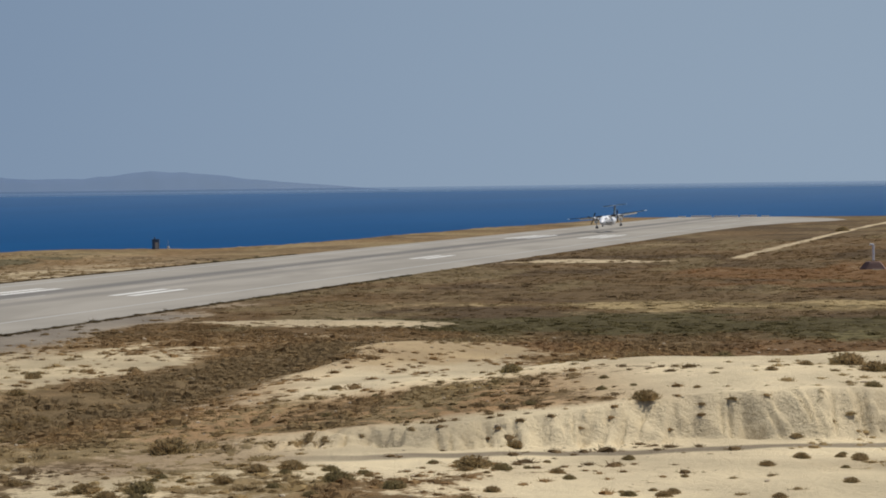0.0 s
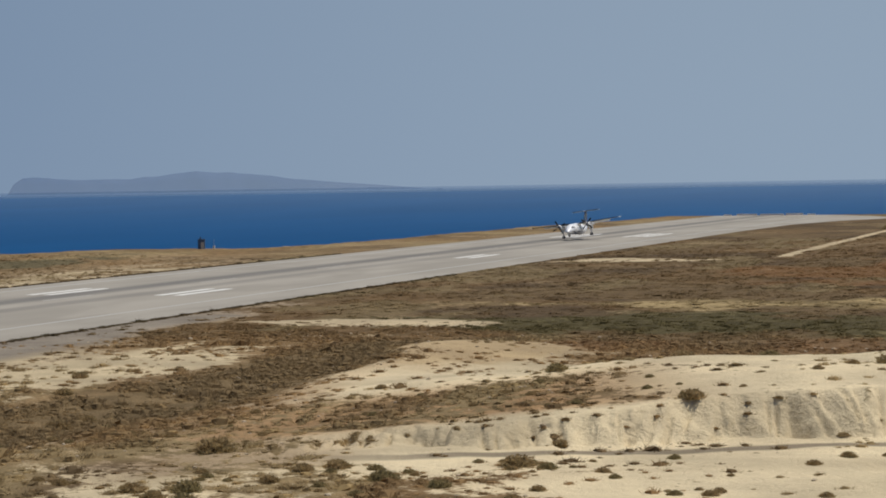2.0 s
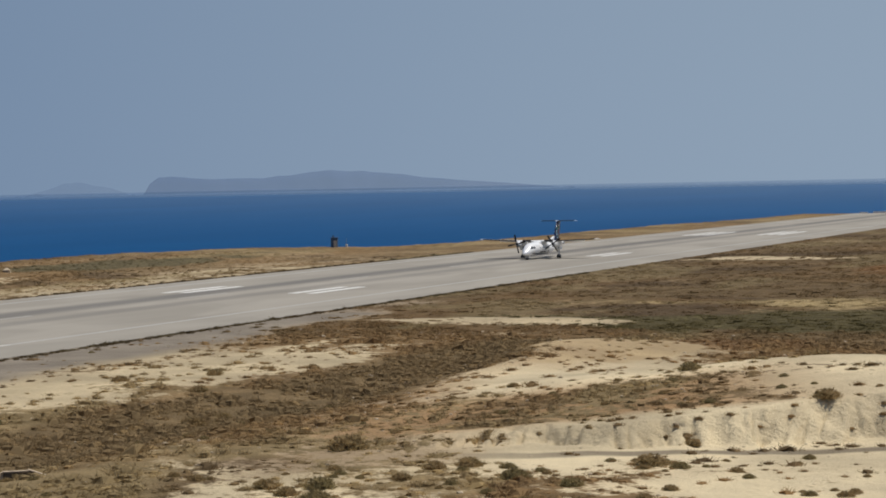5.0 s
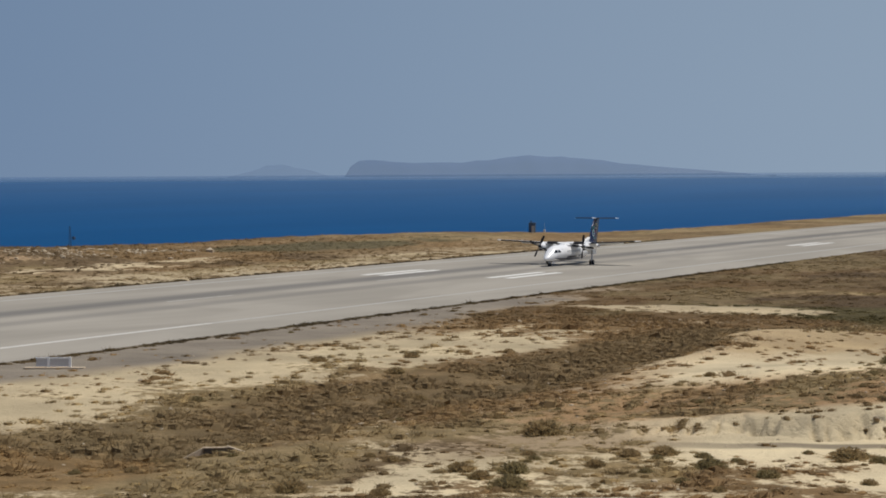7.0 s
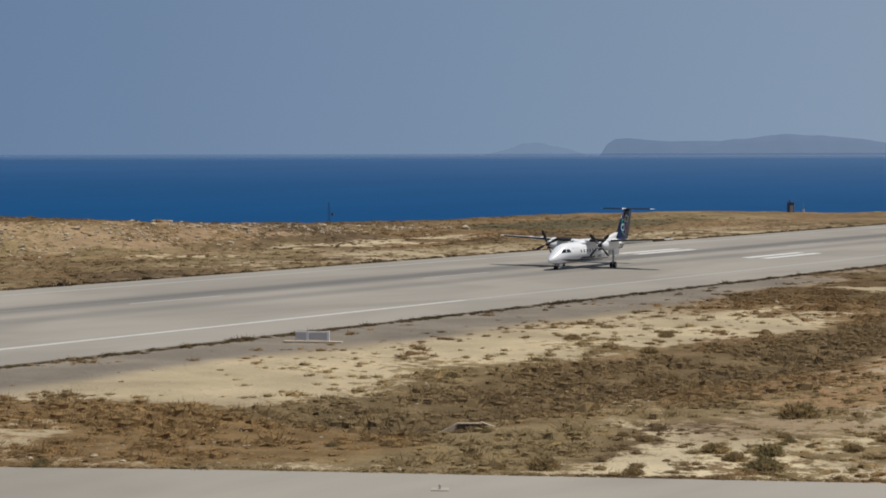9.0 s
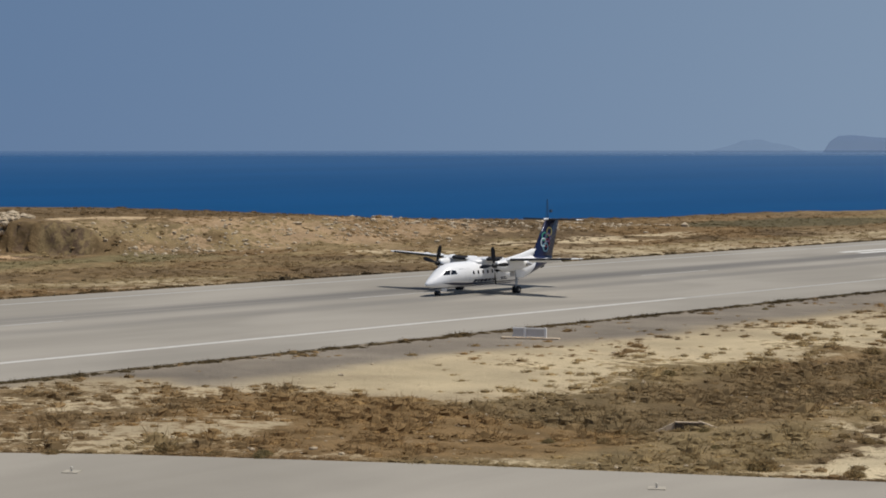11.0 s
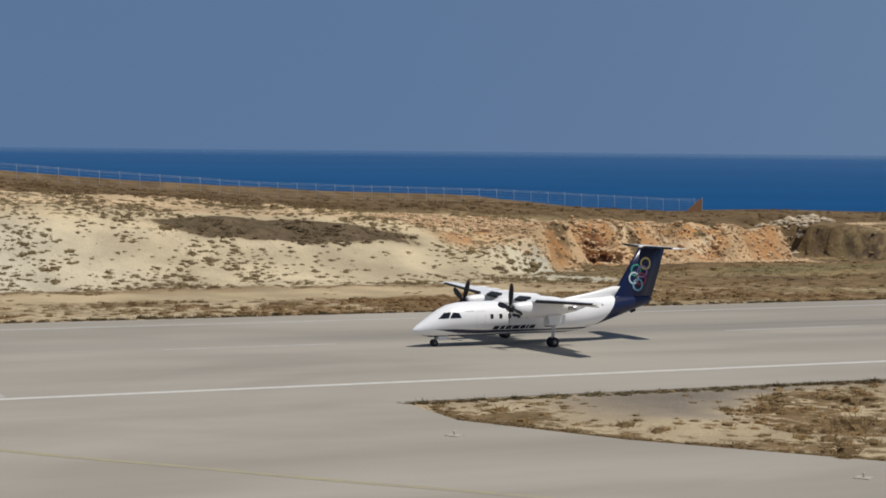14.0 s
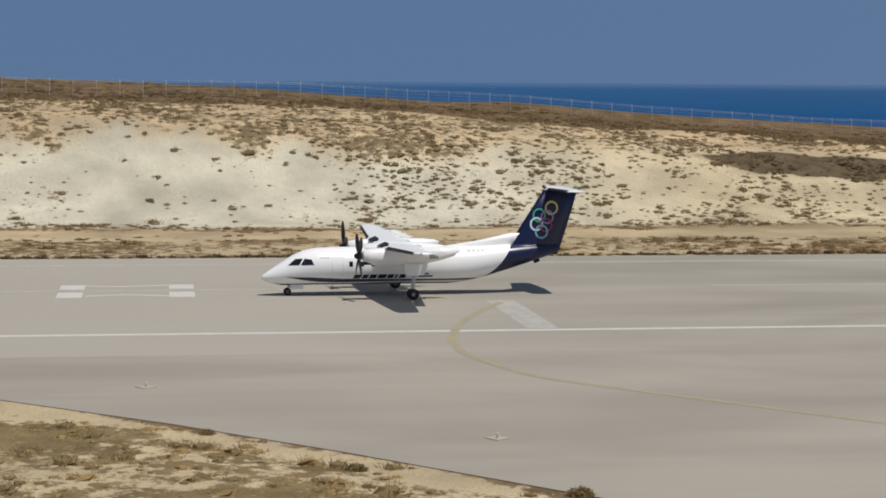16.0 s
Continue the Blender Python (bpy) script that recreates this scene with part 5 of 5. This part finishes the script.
def edge_light():
    base = empty("edge_light")
    tagged(base, "small dark edge light on a pale square pad", "runway light", "edge lights along the taxiway")
    bm = bmesh.new()
    box(bm, (0, 0, 0.01), (0.8, 0.8, 0.05), bevel=0.015)
    part("pad", bm, CONCRETE, base)
    bm = bmesh.new()
    rod(bm, (0, 0, 0.03), (0, 0, 0.14), 0.04, 0.03)
    part("stem", bm, GALVANISED, base)
    bm = bmesh.new()
    rod(bm, (0, 0, 0.14), (0, 0, 0.20), 0.07, 0.065, 10)
    bmesh.ops.create_uvsphere(bm, u_segments=10, v_segments=6, radius=0.065, matrix=Matrix.Translation((0, 0, 0.21)))
    part("lens", bm, BOARD_BACK, base)
    return base


LIGHTS = ((-81.6, 14.3), (-97.3, -0.7), (-94.5, 43.5), (-52.0, 70.9), (-75.2, 55.9))
lamp = edge_light()
for k, (x, y) in enumerate(LIGHTS):
    m = pose(x, y, 0.0, 0, 0, 35)
    if k:
        copy_thing(lamp, m)
    else:
        lamp.matrix_basis = m


def hut():
    x, y = -222.0, 454.0
    base = empty("hut", pose(x, y, float(height(x, y)) - 0.25, 0, 0, 20))
    tagged(base, "small dark grey hut on the far edge of the land", "hut")
    bm = bmesh.new()
    box(bm, (0, 0, 1.3), (1.7, 1.7, 2.6), bevel=0.04)
    part("wall", bm, HAZED_WALL, base)
    bm = bmesh.new()
    box(bm, (0, 0, 2.68), (1.95, 1.95, 0.16), bevel=0.03)
    part("roof", bm, HAZED_WALL, base)
    bm = bmesh.new()
    box(bm, (0.3, -0.86, 1.0), (0.8, 0.06, 1.9))
    part("door", bm, BOARD_BACK, base)
    bm = bmesh.new()
    rod(bm, (-0.3, 0.2, 2.7), (-0.3, 0.2, 3.3), 0.25, 0.2)
    part("vent", bm, HAZED_WALL, base)
    x, y = x + 3.0, y + 1.0
    pole = empty("slim_mast", pose(x, y, float(height(x, y)) - 0.2))
    tagged(pole, "slim grey mast beside the hut", "mast")
    bm = bmesh.new()
    rod(bm, (0, 0, 0), (0, 0, 2.4), 0.06, 0.04)
    part("pole", bm, GALVANISED, pole)
    bm = bmesh.new()
    box(bm, (0, 0, 0.5), (0.5, 0.4, 0.7), bevel=0.03)
    part("box", bm, WHITE_PAINT, pole)


hut()


def weather_mast():
    x, y = -262.0, 318.0
    base = empty("weather_mast", pose(x, y, float(height(x, y)) - 0.3))
    tagged(base, "thin dark lattice mast with a small box", "mast")
    for k in range(3):
        a = 2 * math.pi * k / 3
        bm = bmesh.new()
        rod(bm, (0.35 * math.cos(a), 0.35 * math.sin(a), 0), (0.08 * math.cos(a), 0.08 * math.sin(a), 4.6), 0.045, 0.035, 6)
        part("leg", bm, HAZED_WALL, base)
    for h in (1.0, 2.0, 3.0, 4.0):
        bm = bmesh.new()
        r = 0.35 - 0.27 * h / 4.6
        q = [(r * math.cos(2 * math.pi * k / 3), r * math.sin(2 * math.pi * k / 3), h) for k in range(3)]
        for k in range(3):
            rod(bm, q[k], q[(k + 1) % 3], 0.025, n=5)
        part("brace", bm, HAZED_WALL, base)
    bm = bmesh.new()
    box(bm, (0.75, 0.3, 2.1), (0.5, 0.5, 0.6), bevel=0.05)
    part("instrument_box", bm, HAZED_WALL, base)
    bm = bmesh.new()
    rod(bm, (0, 0, 2.1), (0.6, 0.25, 2.1), 0.03, n=6)
    part("arm", bm, HAZED_WALL, base)


weather_mast()


def marker():
    """A white pipe over a low dark red stone block by the field."""
    x, y = -31.5, 340.0
    base = empty("vent_pipe", pose(x, y, float(height(x, y)) - 0.1))
    tagged(base, "white bent pipe over a dark red stone block", "pipe")
    bm = bmesh.new()
    loft(bm, [[(-2.2 * k, -1.1 * k, z), (2.2 * k, -1.1 * k, z), (2.2 * k, 1.1 * k, z), (-2.2 * k, 1.1 * k, z)] for z, k in ((0, 1.05), (0.4, 0.9), (1.1, 0.66), (1.4, 0.5))])
    part("stone_block", bm, BRICK_RED, base)
    bm = bmesh.new()
    rod(bm, (0.1, 0, 1.6), (0.1, 0, 4.35), 0.20, n=12)
    rod(bm, (0.16, 0, 4.3), (-0.5, 0, 4.3), 0.16, n=12)
    part("pipe", bm, SIGN_WHITE, base)
    bm = bmesh.new()
    box(bm, (0.9, -1.2, 0.06), (1.6, 0.8, 0.2), bevel=0.03)
    part("step", bm, CONCRETE, base)


marker()


def far_wall():
    """Low white wall blocks in a broken row past the runway's end."""
    base = empty("boundary_wall", pose(0, 873.0, float(height(-140, 873.0)) - 0.1))
    tagged(base, "low broken white wall beyond the runway's end", "wall")
    for x0, x1, h in ((-167, -163.5, 1.5), (-161, -152, 1.7), (-150.5, -140, 1.6), (-139, -131.5, 1.8), (-129.5, -126, 1.5)):
        bm = bmesh.new()
        box(bm, ((x0 + x1) / 2, 0, h / 2), (x1 - x0, 0.5, h), bevel=0.06)
        part("wall_block", bm, SIGN_WHITE, base)


far_wall()

# ---- what moves ----
# seconds, metres to go along the runway, height of the wheels, bank, nose up
ROLL_OUT = (
    (0.0, 610.0, 1.45, 6.0, 3.0), (0.5, 587.0, 1.25, 7.5, 3.0), (1.0, 563.5, 1.02, 7.5, 3.0), (1.5, 540.0, 0.90, 7.5, 2.8), (2.0, 516.5, 0.72, 7.0, 2.6),
    (2.5, 493.0, 0.55, 6.0, 2.3), (3.0, 470.0, 0.33, 3.8, 1.8), (3.6, 443.0, 0.12, 1.6, 1.0), (4.3, 412.0, 0.02, 0.3, 0.3), (5.0, 381.6, 0.0, 0.0, 0.0), (5.5, 361.0, 0.0, 0.0, 0.0),
    (6.0, 339.6, 0.0, 0.0, 0.0), (6.5, 319.1, 0.0, 0.0, 0.0), (7.0, 298.7, 0.0, 0.0, 0.0), (7.5, 279.1, 0.0, 0.0, 0.0), (8.0, 259.9, 0.0, 0.0, 0.0), (8.5, 241.3, 0.0, 0.0, 0.0),
    (9.0, 223.1, 0.0, 0.0, 0.0), (10.0, 189.6, 0.0, 0.0, 0.0), (11.0, 158.6, 0.0, 0.0, 0.0), (11.5, 143.2, 0.0, 0.0, 0.0), (12.0, 127.8, 0.0, 0.0, 0.0), (12.5, 112.8, 0.0, 0.0, 0.0), (13.0, 98.3, 0.0, 0.0, 0.0),
    (13.5, 84.2, 0.0, 0.0, 0.0), (14.0, 70.4, 0.0, 0.0, 0.0), (14.5, 56.9, 0.0, 0.0, 0.0), (15.0, 43.5, 0.0, 0.0, 0.0), (15.5, 30.3, 0.0, 0.0, 0.0), (16.0, 17.4, 0.0, 0.0, 0.0),
)
TRACK = -139.0


def motions():
    walk(aircraft, [(t, pose(TRACK, y, z) @ pose(0, 0, 0, 0, 0, float(np.interp(t, (0, 5.5, 9, 12.5), (0, 0.5, 3.0, 2.3)))) @ pose(0, 0, 0, -nose, -bank, 0)) for t, y, z, bank, nose in ROLL_OUT])
    for hub, first in zip(propellers, (25, 4)):
        here = hub.location.copy()
        walk(hub, [(k / 15, Matrix.Translation(here) @ Matrix.Rotation(radians(first + 76.3 * k), 4, "Y")) for k in range(241)])
    for w in wheels:
        here = w.location.copy()
        walk(w, [(k / 15, Matrix.Translation(here) @ Matrix.Rotation(radians(80 * k), 4, "X")) for k in range(241)])


motions()
